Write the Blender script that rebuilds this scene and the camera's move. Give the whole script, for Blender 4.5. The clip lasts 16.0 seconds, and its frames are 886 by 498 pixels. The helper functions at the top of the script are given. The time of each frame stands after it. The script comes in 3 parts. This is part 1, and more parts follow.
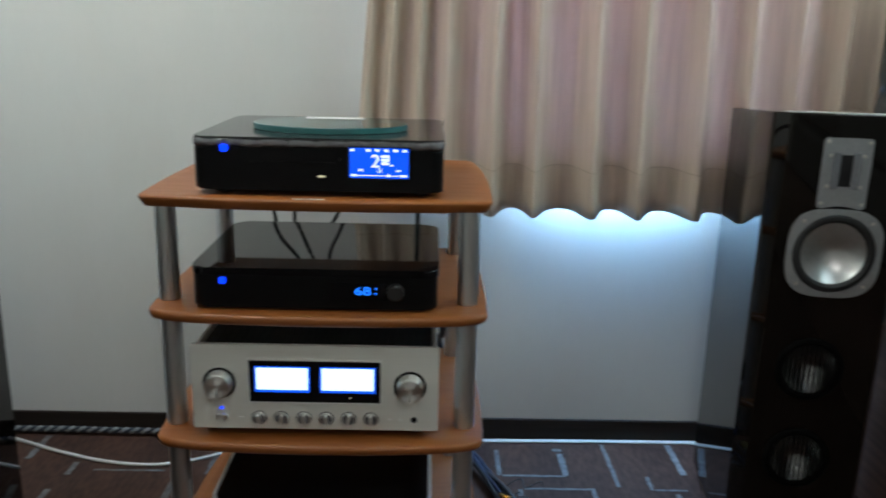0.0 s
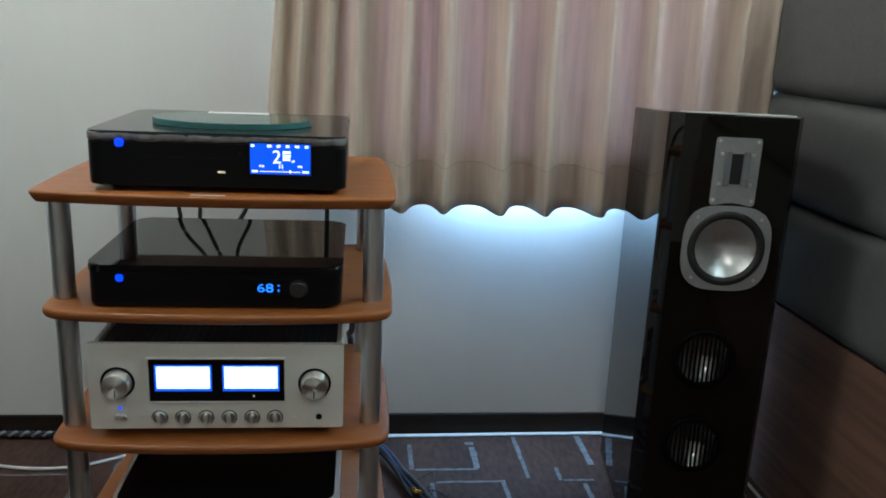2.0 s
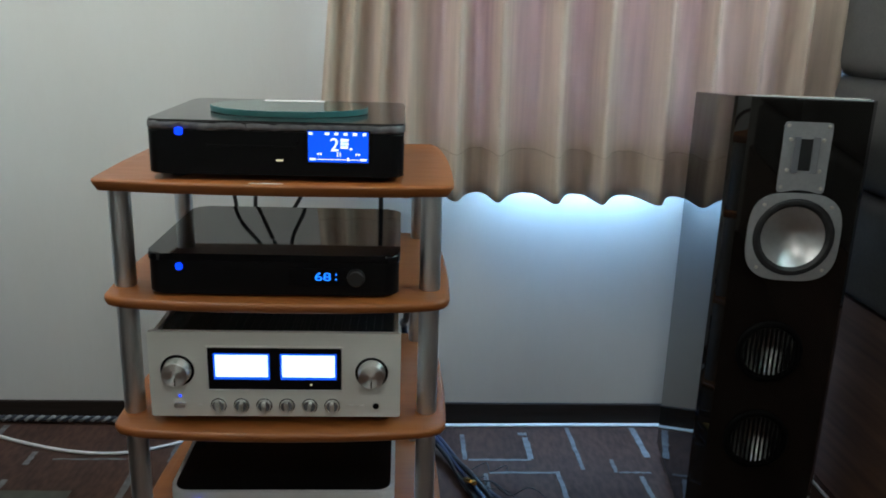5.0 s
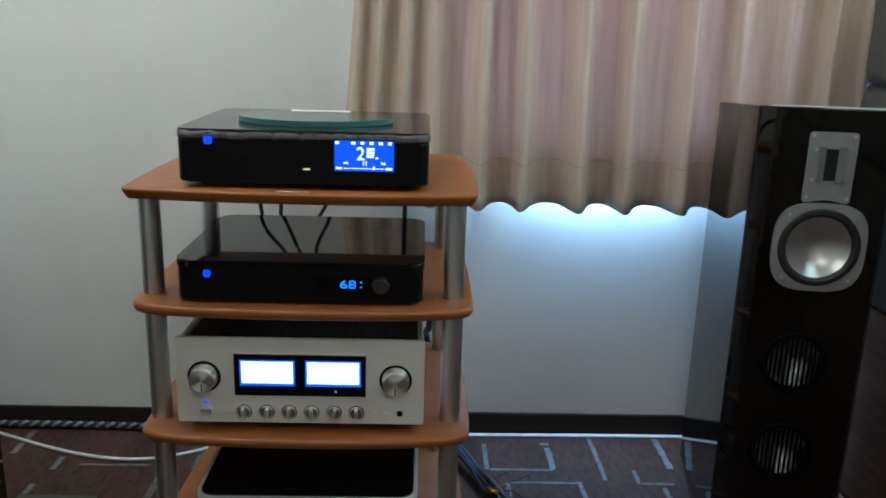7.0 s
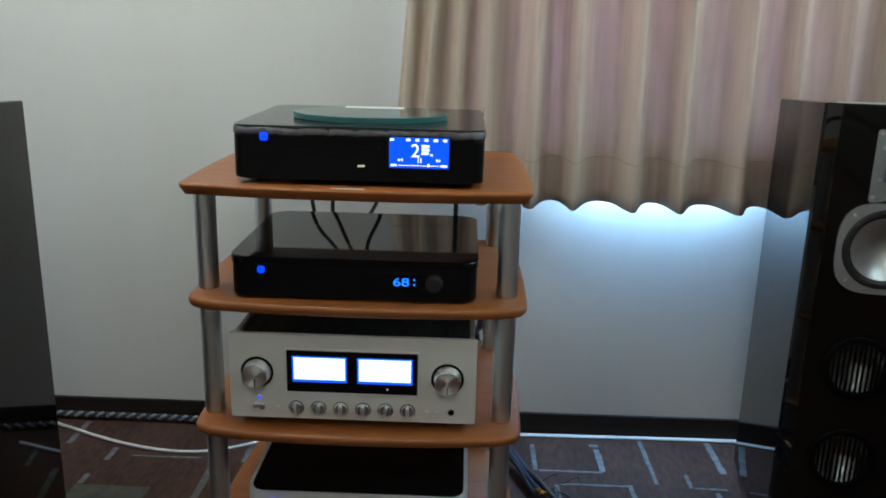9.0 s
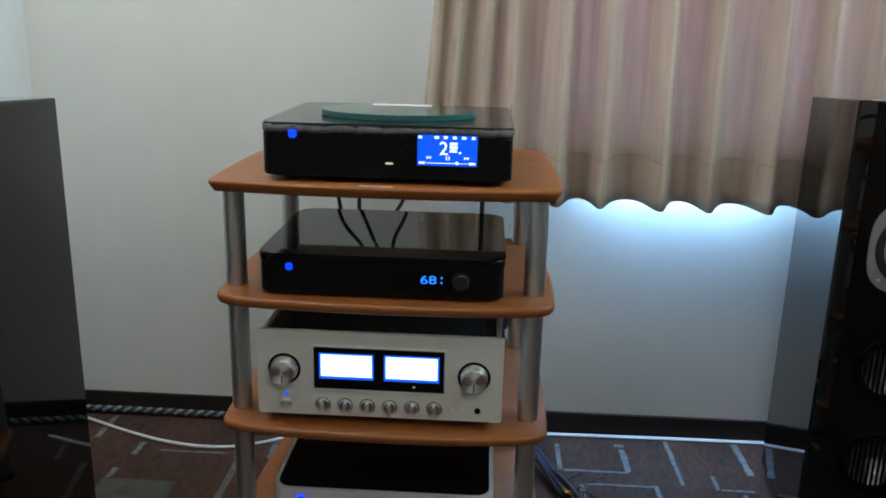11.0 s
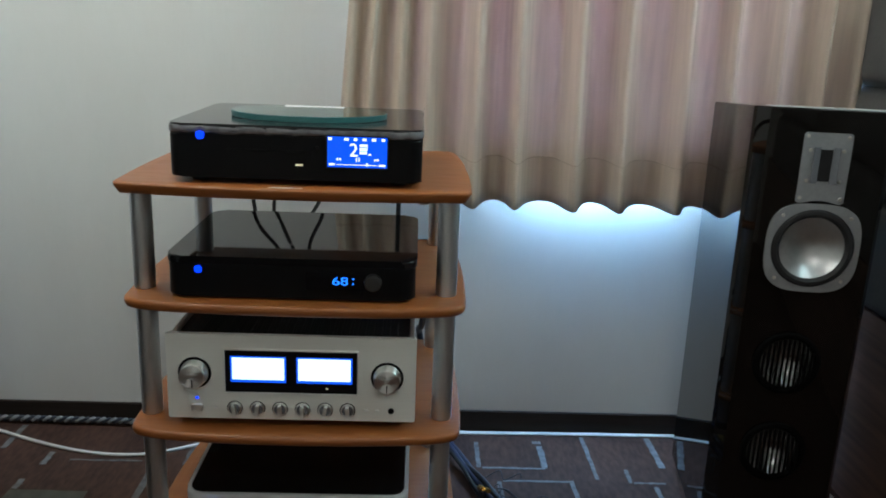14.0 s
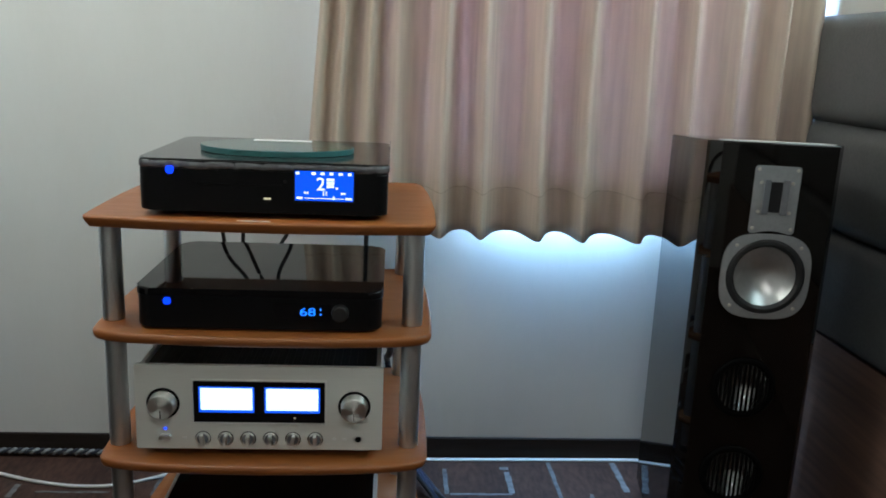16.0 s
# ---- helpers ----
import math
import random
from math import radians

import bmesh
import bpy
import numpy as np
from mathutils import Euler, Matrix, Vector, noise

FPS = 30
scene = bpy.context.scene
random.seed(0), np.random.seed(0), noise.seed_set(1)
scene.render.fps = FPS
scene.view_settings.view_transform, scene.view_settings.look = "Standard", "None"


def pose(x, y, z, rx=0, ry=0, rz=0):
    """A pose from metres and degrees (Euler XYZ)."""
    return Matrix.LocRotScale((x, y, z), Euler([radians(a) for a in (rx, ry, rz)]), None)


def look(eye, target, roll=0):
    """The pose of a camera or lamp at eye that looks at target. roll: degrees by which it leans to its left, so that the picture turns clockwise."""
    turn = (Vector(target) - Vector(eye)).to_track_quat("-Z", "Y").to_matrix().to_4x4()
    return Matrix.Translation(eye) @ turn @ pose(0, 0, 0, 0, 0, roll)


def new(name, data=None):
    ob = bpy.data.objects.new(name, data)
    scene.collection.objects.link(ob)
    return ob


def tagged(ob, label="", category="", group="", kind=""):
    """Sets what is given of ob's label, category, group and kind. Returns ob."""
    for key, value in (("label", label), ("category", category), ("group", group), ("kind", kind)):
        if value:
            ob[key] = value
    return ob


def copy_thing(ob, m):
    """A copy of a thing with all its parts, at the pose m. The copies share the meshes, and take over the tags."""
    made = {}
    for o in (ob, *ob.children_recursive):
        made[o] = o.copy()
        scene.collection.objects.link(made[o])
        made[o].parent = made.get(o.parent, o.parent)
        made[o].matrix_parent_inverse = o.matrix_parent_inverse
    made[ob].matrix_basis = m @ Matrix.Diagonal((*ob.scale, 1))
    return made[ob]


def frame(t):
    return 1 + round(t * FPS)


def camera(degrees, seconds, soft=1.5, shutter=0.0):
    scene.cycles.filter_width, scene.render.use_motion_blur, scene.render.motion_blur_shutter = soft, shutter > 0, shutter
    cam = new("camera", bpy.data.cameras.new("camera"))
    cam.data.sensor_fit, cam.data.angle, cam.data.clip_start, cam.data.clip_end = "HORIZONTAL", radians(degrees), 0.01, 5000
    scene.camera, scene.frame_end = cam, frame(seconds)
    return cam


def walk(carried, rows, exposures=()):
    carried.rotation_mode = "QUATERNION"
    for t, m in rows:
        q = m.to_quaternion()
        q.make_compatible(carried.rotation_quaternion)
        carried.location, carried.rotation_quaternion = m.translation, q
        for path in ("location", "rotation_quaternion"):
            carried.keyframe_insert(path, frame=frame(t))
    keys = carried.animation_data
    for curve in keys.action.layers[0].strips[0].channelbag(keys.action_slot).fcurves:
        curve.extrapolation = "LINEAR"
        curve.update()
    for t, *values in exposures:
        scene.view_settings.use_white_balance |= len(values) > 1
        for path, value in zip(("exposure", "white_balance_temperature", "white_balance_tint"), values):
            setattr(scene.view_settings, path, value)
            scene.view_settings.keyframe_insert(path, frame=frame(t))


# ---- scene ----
cam = camera(57.0, 16.0, soft=1.8, shutter=0.5)
# seconds, x, y, z, yaw, pitch, roll
PATH = [
    (0, 0.1966, -1.3610, 1.0889, -1.121, -14.663, -1.450),
    (0.5, 0.2370, -1.3697, 1.0923, -5.038, -14.791, -1.524),
    (1, 0.2393, -1.3655, 1.0908, -5.646, -15.250, -1.608),
    (1.5, 0.2381, -1.3685, 1.0900, -6.142, -15.124, -2.817),
    (2, 0.2392, -1.3722, 1.0926, -6.330, -14.760, -2.568),
    (2.5, 0.2381, -1.3694, 1.0912, -6.193, -14.897, -2.793),
    (3, 0.2402, -1.3734, 1.0919, -6.365, -14.738, -2.601),
    (3.5, 0.2389, -1.3736, 1.0891, -6.116, -14.766, -2.687),
    (4, 0.2425, -1.3755, 1.0912, -6.389, -14.644, -1.966),
    (4.5, 0.2387, -1.3695, 1.0887, -4.926, -14.940, -1.509),
    (5, 0.2154, -1.3489, 1.0870, -3.200, -15.713, -1.793),
    (7.5, 0.2020, -1.3606, 1.0834, -1.059, -14.768, -1.643),
    (8, 0.1930, -1.3591, 1.0824, 0.063, -14.707, -1.708),
    (8.5, 0.1897, -1.3483, 1.0833, 0.812, -15.254, -1.726),
    (9, 0.1873, -1.3457, 1.0819, 1.329, -15.227, -1.438),
    (11.5, 0.1761, -1.3430, 1.0805, 2.982, -15.431, -1.380),
    (12, 0.1776, -1.3434, 1.0804, 2.776, -15.462, -1.247),
    (12.5, 0.1717, -1.3391, 1.0829, 3.134, -15.659, -1.489),
    (13, 0.1737, -1.3401, 1.0791, 2.822, -15.719, -1.419),
    (13.5, 0.2015, -1.3494, 1.0855, -0.678, -15.350, -1.757),
    (14, 0.2125, -1.3547, 1.0833, -2.056, -15.118, -2.231),
    (14.5, 0.2216, -1.3594, 1.0883, -2.956, -15.179, -1.877),
    (15, 0.2179, -1.3679, 1.0922, -2.993, -14.482, -2.451),
    (15.5, 0.2259, -1.3970, 1.1044, -4.282, -13.001, -2.093),
    (16, 0.2224, -1.3890, 1.1038, -4.009, -13.303, -2.446),
]
walk(cam, [(t, pose(x, y, z, 90 + pitch, 0, yaw) @ pose(0, 0, 0, 0, 0, -roll)) for t, x, y, z, yaw, pitch, roll in PATH])

# ---- light ----
world = bpy.data.worlds.new("world")
scene.world = world
world.use_nodes = True
wn = world.node_tree.nodes
sky = wn.new("ShaderNodeTexSky")
sky.sky_type, sky.sun_disc, sky.sun_elevation, sky.sun_rotation = "NISHITA", False, radians(40), radians(60)
world.node_tree.links.new(sky.outputs[0], wn["Background"].inputs[0])
wn["Background"].inputs[1].default_value = 0.1

LEFT, RIGHT, BACK, FRONT, TOP = -0.995, 1.3, 0.724, -2.9, 2.35


def area(name, eye, target, sx, sy, watts, colour):
    lamp = bpy.data.lights.new(name, "AREA")
    lamp.shape, lamp.size, lamp.size_y, lamp.energy, lamp.color = "RECTANGLE", sx, sy, watts, colour
    ob = new(name, lamp)
    ob.matrix_world = look(eye, target)
    return ob


LAMPS = ((-0.6, -0.05, 11.5), (0.35, -1.75, 7.5))
for lx, ly, watts in LAMPS:
    area("ceiling_lamp_light", (lx, ly, TOP - 0.09), (lx, ly, 0), 0.5, 0.5, watts, (0.945, 0.985, 0.95))
area("back_window_light", (0.7, BACK + 0.03, 1.27), (0.7, 0, 1.15), 0.86, 0.9, 76, (0.4, 0.62, 1.0))
# added lamp behind the hem, for the blue glow on the wall below it
area("under_hem_glow_light", (0.68, BACK - 0.018, 0.772), (0.68, BACK - 0.03, 0.5), 0.42, 0.026, 7.2, (0.24, 0.54, 1.0))
area("side_window_light", (RIGHT + 0.03, 0.0, 1.62), (0, -0.1, 1.3), 1.1, 0.6, 9, (0.8, 0.94, 1.0))


# ---- materials ----
def material(name, colour, rough=0.5, metal=0.0, grain=0.0, scale=40.0, bump=0.0, stretch=(1, 1, 1), blotch=0.0, ior=1.5, second=None, emit=None, power=0.0):
    m = bpy.data.materials.new(name)
    m.use_nodes = True
    n, ln = m.node_tree.nodes, m.node_tree.links.new
    b = n["Principled BSDF"]
    b.inputs["Roughness"].default_value, b.inputs["Metallic"].default_value = rough, metal
    b.inputs["IOR"].default_value = ior
    b.inputs["Base Color"].default_value = (*colour, 1)
    if emit:
        b.inputs["Emission Color"].default_value, b.inputs["Emission Strength"].default_value = (*emit, 1), power
    if not (grain or bump or blotch):
        return m
    tc, mp = n.new("ShaderNodeTexCoord"), n.new("ShaderNodeMapping")
    ln(tc.outputs["Object"], mp.inputs[0])
    mp.inputs["Scale"].default_value = stretch
    tex = n.new("ShaderNodeTexNoise")
    tex.inputs["Scale"].default_value, tex.inputs["Detail"].default_value = scale, 6
    ln(mp.outputs[0], tex.inputs[0])
    big = n.new("ShaderNodeTexNoise")
    big.inputs["Scale"].default_value, big.inputs["Detail"].default_value = scale / 12, 3
    ln(mp.outputs[0], big.inputs[0])
    dark = second or tuple(c * 0.45 for c in colour)
    mix = n.new("ShaderNodeMix")
    mix.data_type = "RGBA"
    mix.inputs["A"].default_value, mix.inputs["B"].default_value = (*colour, 1), (*dark, 1)
    add = n.new("ShaderNodeMath")
    add.operation = "MULTIPLY_ADD"
    rm = n.new("ShaderNodeMapRange")
    rm.inputs["From Min"].default_value, rm.inputs["From Max"].default_value = 0.35, 0.7
    rm.inputs["To Max"].default_value = grain
    ln(tex.outputs[0], rm.inputs[0])
    rb = n.new("ShaderNodeMapRange")
    rb.inputs["From Min"].default_value, rb.inputs["From Max"].default_value = 0.4, 0.75
    ln(big.outputs[0], rb.inputs[0])
    add.inputs[1].default_value = blotch
    ln(rb.outputs[0], add.inputs[0]), ln(rm.outputs[0], add.inputs[2])
    ln(add.outputs[0], mix.inputs["Factor"])
    ln(mix.outputs["Result"], b.inputs["Base Color"])
    rr = n.new("ShaderNodeMapRange")
    rr.inputs["To Min"].default_value, rr.inputs["To Max"].default_value = max(rough - 0.08, 0.0), min(rough + 0.1, 1)
    if rough > 0.15:
        ln(tex.outputs[0], rr.inputs[0]), ln(rr.outputs[0], b.inputs["Roughness"])
    if bump:
        bp = n.new("ShaderNodeBump")
        bp.inputs["Strength"].default_value, bp.inputs["Distance"].default_value = bump, 0.002
        ln(tex.outputs[0], bp.inputs["Height"]), ln(bp.outputs[0], b.inputs["Normal"])
    return m


WALL = material("wallpaper", (0.71, 0.705, 0.68), 0.75, grain=0.07, scale=70, bump=0.2, blotch=0.3, stretch=(1, 1, 0.3), second=(0.62, 0.61, 0.575))
CEIL = material("ceiling_paper", (0.75, 0.74, 0.7), 0.8, grain=0.15, scale=200, bump=0.2, second=(0.65, 0.64, 0.6))
BASE = material("baseboard_vinyl", (0.026, 0.018, 0.014), 0.6, ior=1.3, grain=0.4, scale=30, blotch=0.3, stretch=(0.2, 1, 4))
FLOOR = material("floor_vinyl", (0.078, 0.039, 0.027), 0.62, grain=0.6, scale=26, bump=0.15, stretch=(3, 1, 1), blotch=0.6, second=(0.03, 0.017, 0.013), ior=1.26)
LINE = material("floor_line", (0.18, 0.188, 0.188), 0.6, grain=0.7, scale=55, blotch=0.6, second=(0.075, 0.07, 0.07), ior=1.36)
PATCH = material("floor_patch", (0.06, 0.063, 0.046), 0.55, grain=0.6, scale=30, blotch=0.5)
CHERRY = material("cherry_veneer", (0.335, 0.112, 0.028), 0.36, grain=0.4, scale=22, stretch=(0.6, 9, 9), blotch=0.3, second=(0.21, 0.06, 0.016), bump=0.03)
ALU = material("brushed_aluminium", (0.68, 0.69, 0.7), 0.42, 1.0, grain=0.25, scale=90, stretch=(6, 6, 0.3), second=(0.45, 0.45, 0.46))
SILVER = material("champagne_aluminium", (0.84, 0.835, 0.785), 0.4, 0.22, grain=0.12, scale=160, stretch=(0.15, 4, 4), second=(0.62, 0.6, 0.56), bump=0.04)
KNOB = material("turned_aluminium", (0.9, 0.9, 0.88), 0.42, 1.0)
tangent = KNOB.node_tree.nodes.new("ShaderNodeTangent")
tangent.direction_type, tangent.axis = "RADIAL", "Z"
KNOB.node_tree.nodes["Principled BSDF"].inputs["Anisotropic"].default_value = 0.95
KNOB.node_tree.nodes["Principled BSDF"].inputs["Anisotropic Rotation"].default_value = 0.25
KNOB.node_tree.links.new(tangent.outputs[0], KNOB.node_tree.nodes["Principled BSDF"].inputs["Tangent"])
BLACKBOX = material("black_anodised", (0.005, 0.005, 0.0055), 0.34, ior=1.24, grain=0.3, scale=150, bump=0.03)
BLACKGLOSS = material("black_acrylic", (0.006, 0.006, 0.007), 0.04, ior=1.32, grain=0.05, scale=60, blotch=0.05)
FILMTOP = material("filmed_black_top", (0.02, 0.02, 0.022), 0.12, ior=1.5, grain=0.3, scale=40, bump=0.05)
TOPFILM = material("clear_film_edge", (0.2, 0.2, 0.21), 0.16, grain=0.6, scale=60, bump=0.3, second=(0.05, 0.05, 0.055))
KNOBBLACK = material("dark_knob", (0.02, 0.019, 0.019), 0.42, grain=0.2, scale=120)
PIANO = material("piano_lacquer", (0.005, 0.0042, 0.0035), 0.025, ior=1.46)
PLATE = material("driver_plate", (0.4, 0.41, 0.42), 0.38, 0.6, grain=0.2, scale=120)
# dark grey of the horn lips; on the tone dials it paints in shade
LIP = material("lip_and_dial_grey", (0.17, 0.175, 0.19), 0.45, grain=0.2, scale=120)
CONE = material("aluminium_cone", (0.66, 0.66, 0.66), 0.36, 1.0, grain=0.15, scale=90, blotch=0.2)
RUBBER = material("rubber", (0.016, 0.016, 0.017), 0.5, grain=0.3, scale=80)
CORDBLACK = material("matt_black_cord", (0.003, 0.003, 0.003), 0.7, ior=1.12)
BASSCONE = material("dark_bass_cone", (0.42, 0.42, 0.42), 0.24, 1.0)
RIBBON = material("ribbon_foil", (0.015, 0.015, 0.016), 0.4, 0.2, grain=0.4, scale=60)
THREAD = material("seam_thread", (0.6, 0.47, 0.37), 0.85, grain=0.5, scale=300)
SCREW = material("screw_steel", (0.7, 0.68, 0.62), 0.3, 1.0)
LEATHER = material("grey_leatherette", (0.125, 0.13, 0.13), 0.46, grain=0.35, scale=170, bump=0.35, blotch=0.35, second=(0.085, 0.09, 0.092))
DARKWOOD = material("dark_wood_panel", (0.24, 0.135, 0.098), 0.42, grain=0.55, scale=9, stretch=(3, 0.35, 6), blotch=0.6, second=(0.085, 0.05, 0.038), bump=0.05)
WHITEBOX = material("white_plastic", (0.72, 0.73, 0.74), 0.35, grain=0.08, scale=90)
WHITECORD = material("white_cord", (0.68, 0.67, 0.62), 0.5, grain=0.2, scale=60)
BLACKCORD = material("black_cord", (0.012, 0.012, 0.013), 0.45, grain=0.3, scale=120)
BLUECORD = material("blue_black_cord", (0.02, 0.03, 0.06), 0.4, grain=0.5, scale=90)
GREYYARN = material("grey_braid", (0.26, 0.26, 0.25), 0.7, grain=0.5, scale=200, bump=0.4)
DARKYARN = material("dark_braid", (0.035, 0.037, 0.045), 0.7, grain=0.5, scale=200, bump=0.4)
GOLD = material("gold_plug", (0.8, 0.55, 0.2), 0.25, 1.0)
PAPER = material("white_card", (0.82, 0.82, 0.8), 0.6, grain=0.1, scale=80)
FRAME = material("window_frame_paint", (0.6, 0.6, 0.58), 0.4, grain=0.1, scale=60)
METER = material("meter_glow", (0.8, 0.9, 1.0), 0.5, emit=(0.6, 0.88, 1.0), power=1.5)
METEREDGE = material("meter_blue_edge", (0.02, 0.12, 0.6), 0.4, emit=(0.0, 0.09, 0.9), power=1.0)
BLUELED = material("blue_led", (0.0, 0.02, 0.4), 0.3, emit=(0.0, 0.035, 1.0), power=2.2)
SCREEN = material("blue_screen", (0.0, 0.05, 0.4), 0.2, emit=(0.0, 0.085, 0.92), power=1.0, grain=0.1, scale=40)
GLYPH = material("screen_white", (0.8, 0.9, 1.0), 0.4, emit=(0.75, 0.9, 1.0), power=1.3)
DIGIT = material("digit_blue", (0.1, 0.4, 1.0), 0.4, emit=(0.0, 0.15, 1.0), power=2.0)
WARMSLOT = material("slot_glint", (0.8, 0.75, 0.5), 0.4, emit=(0.8, 0.75, 0.5), power=0.5)
SKYGLOW = material("sky_glow", (0.8, 0.85, 0.9), 0.9, emit=(0.88, 0.95, 1.0), power=2.2)
LAMPGLOW = material("lamp_diffuser", (0.85, 0.85, 0.8), 0.6, emit=(1.0, 0.96, 0.88), power=1.6)


def glass_material():
    m = bpy.data.materials.new("green_edged_glass")
    m.use_nodes = True
    b = m.node_tree.nodes["Principled BSDF"]
    b.inputs["Base Color"].default_value = (0.42, 0.78, 0.74, 1)
    b.inputs["Transmission Weight"].default_value, b.inputs["Roughness"].default_value, b.inputs["IOR"].default_value = 1.0, 0.02, 1.5
    return m


def edge_material():
    m = material("ground_glass_edge", (0.05, 0.2, 0.2), 0.3, grain=0.3, scale=60)
    m.node_tree.nodes["Principled BSDF"].inputs["Transmission Weight"].default_value = 0.25
    return m


def curtain_material():
    m = bpy.data.materials.new("curtain_cloth")
    m.use_nodes = True
    n, ln = m.node_tree.nodes, m.node_tree.links.new
    n.remove(n["Principled BSDF"])
    tc, mp, tex, weave = n.new("ShaderNodeTexCoord"), n.new("ShaderNodeMapping"), n.new("ShaderNodeTexNoise"), n.new("ShaderNodeTexNoise")
    ln(tc.outputs["Object"], mp.inputs[0])
    mp.inputs["Scale"].default_value = (1, 1, 0.06)
    ln(mp.outputs[0], tex.inputs[0])
    tex.inputs["Scale"].default_value, tex.inputs["Detail"].default_value = 60, 4
    ln(tc.outputs["Object"], weave.inputs[0])
    weave.inputs["Scale"].default_value = 500
    mix = n.new("ShaderNodeMix")
    mix.data_type = "RGBA"
    mix.inputs["A"].default_value, mix.inputs["B"].default_value = (0.8, 0.675, 0.54, 1), (0.46, 0.37, 0.31, 1)
    ln(tex.outputs[0], mix.inputs["Factor"])
    d, tr, ms = n.new("ShaderNodeBsdfDiffuse"), n.new("ShaderNodeBsdfTranslucent"), n.new("ShaderNodeMixShader")
    tr.inputs[0].default_value = (0.66, 0.46, 0.45, 1)
    ln(mix.outputs["Result"], d.inputs[0])
    bp = n.new("ShaderNodeBump")
    bp.inputs["Strength"].default_value, bp.inputs["Distance"].default_value = 0.3, 0.001
    ln(weave.outputs[0], bp.inputs["Height"]), ln(bp.outputs[0], d.inputs["Normal"])
    ms.inputs[0].default_value = 0.14
    ln(d.outputs[0], ms.inputs[1]), ln(tr.outputs[0], ms.inputs[2])
    gloss, satin = n.new("ShaderNodeBsdfAnisotropic"), n.new("ShaderNodeMixShader")
    gloss.inputs["Roughness"].default_value, gloss.inputs["Color"].default_value = 0.42, (0.9, 0.82, 0.8, 1)
    satin.inputs[0].default_value = 0.03
    ln(ms.outputs[0], satin.inputs[1]), ln(gloss.outputs[0], satin.inputs[2])
    ln(satin.outputs[0], n["Material Output"].inputs[0])
    return m


GLASS, GLASSEDGE, CURTAIN = glass_material(), edge_material(), curtain_material()


# ---- mesh helpers ----
def part(name, bm, mat, parent=None, label="", smooth=35, m=None):
    me = bpy.data.meshes.new(name)
    bmesh.ops.recalc_face_normals(bm, faces=bm.faces)
    bm.to_mesh(me)
    bm.free()
    me.materials.append(mat)
    if smooth:
        for p in me.polygons:
            p.use_smooth = True
        me.set_sharp_from_angle(angle=radians(smooth))
    ob = new(name, me)
    if smooth == 35:
        even = ob.modifiers.new("even_normals", "WEIGHTED_NORMAL")
        even.keep_sharp, even.weight = True, 90
    if m is not None:
        ob.matrix_basis = m
    if parent is not None:
        ob.parent = parent
    if label:
        tagged(ob, label)
    return ob


def thing(name, label, category, m=None, group="", kind=""):
    ob = new(name)
    ob.empty_display_size = 0.05
    if m is not None:
        ob.matrix_basis = m
    return tagged(ob, label, category, group, kind)


def box(x0, x1, y0, y1, z0, z1, bevel=0.0, seg=2, bm=None):
    out = bm or bmesh.new()
    vs = [out.verts.new((x, y, z)) for x in (x0, x1) for y in (y0, y1) for z in (z0, z1)]
    fs = [out.faces.new([vs[i] for i in f]) for f in ((0, 1, 3, 2), (4, 6, 7, 5), (0, 4, 5, 1), (2, 3, 7, 6), (0, 2, 6, 4), (1, 5, 7, 3))]
    if bevel:
        bmesh.ops.bevel(out, geom=list({e for f in fs for e in f.edges}), offset=bevel, segments=seg, affect="EDGES", profile=0.5)
    return out


def prism(outline, z0, z1, bevel=0.0, seg=3, only_top=False):
    bm = bmesh.new()
    low = [bm.verts.new((x, y, z0)) for x, y in outline]
    top = [bm.verts.new((x, y, z1)) for x, y in outline]
    f0, f1 = bm.faces.new(low[::-1]), bm.faces.new(top)
    for i in range(len(low)):
        j = (i + 1) % len(low)
        bm.faces.new((low[i], low[j], top[j], top[i]))
    if bevel:
        es = set(f1.edges) if only_top else set(f0.edges) | set(f1.edges)
        bmesh.ops.bevel(bm, geom=list(es), offset=bevel, segments=seg, affect="EDGES", profile=0.5)
    return bm


def rounded(x0, x1, y0, y1, r, n=6):
    """A rectangle with rounded corners, counter-clockwise."""
    pts = []
    for cx, cy, a in ((x1 - r, y1 - r, 0), (x0 + r, y1 - r, 90), (x0 + r, y0 + r, 180), (x1 - r, y0 + r, 270)):
        pts += [(cx + r * math.cos(radians(a + 90 * k / n)), cy + r * math.sin(radians(a + 90 * k / n))) for k in range(n + 1)]
    return pts


def lathe(profile, n=40):
    """Turns (radius, height) about z."""
    bm = bmesh.new()
    rings = []
    for r, z in profile:
        if r < 1e-6:
            rings.append([bm.verts.new((0, 0, z))])
        else:
            rings.append([bm.verts.new((r * math.cos(2 * math.pi * k / n), r * math.sin(2 * math.pi * k / n), z)) for k in range(n)])
    for a, b in zip(rings, rings[1:]):
        for k in range(n):
            j = (k + 1) % n
            if len(a) == 1 and len(b) == 1:
                continue
            if len(a) == 1:
                bm.faces.new((a[0], b[k], b[j]))
            elif len(b) == 1:
                bm.faces.new((a[k], a[j], b[0]))
            else:
                bm.faces.new((a[k], a[j], b[j], b[k]))
    return bm


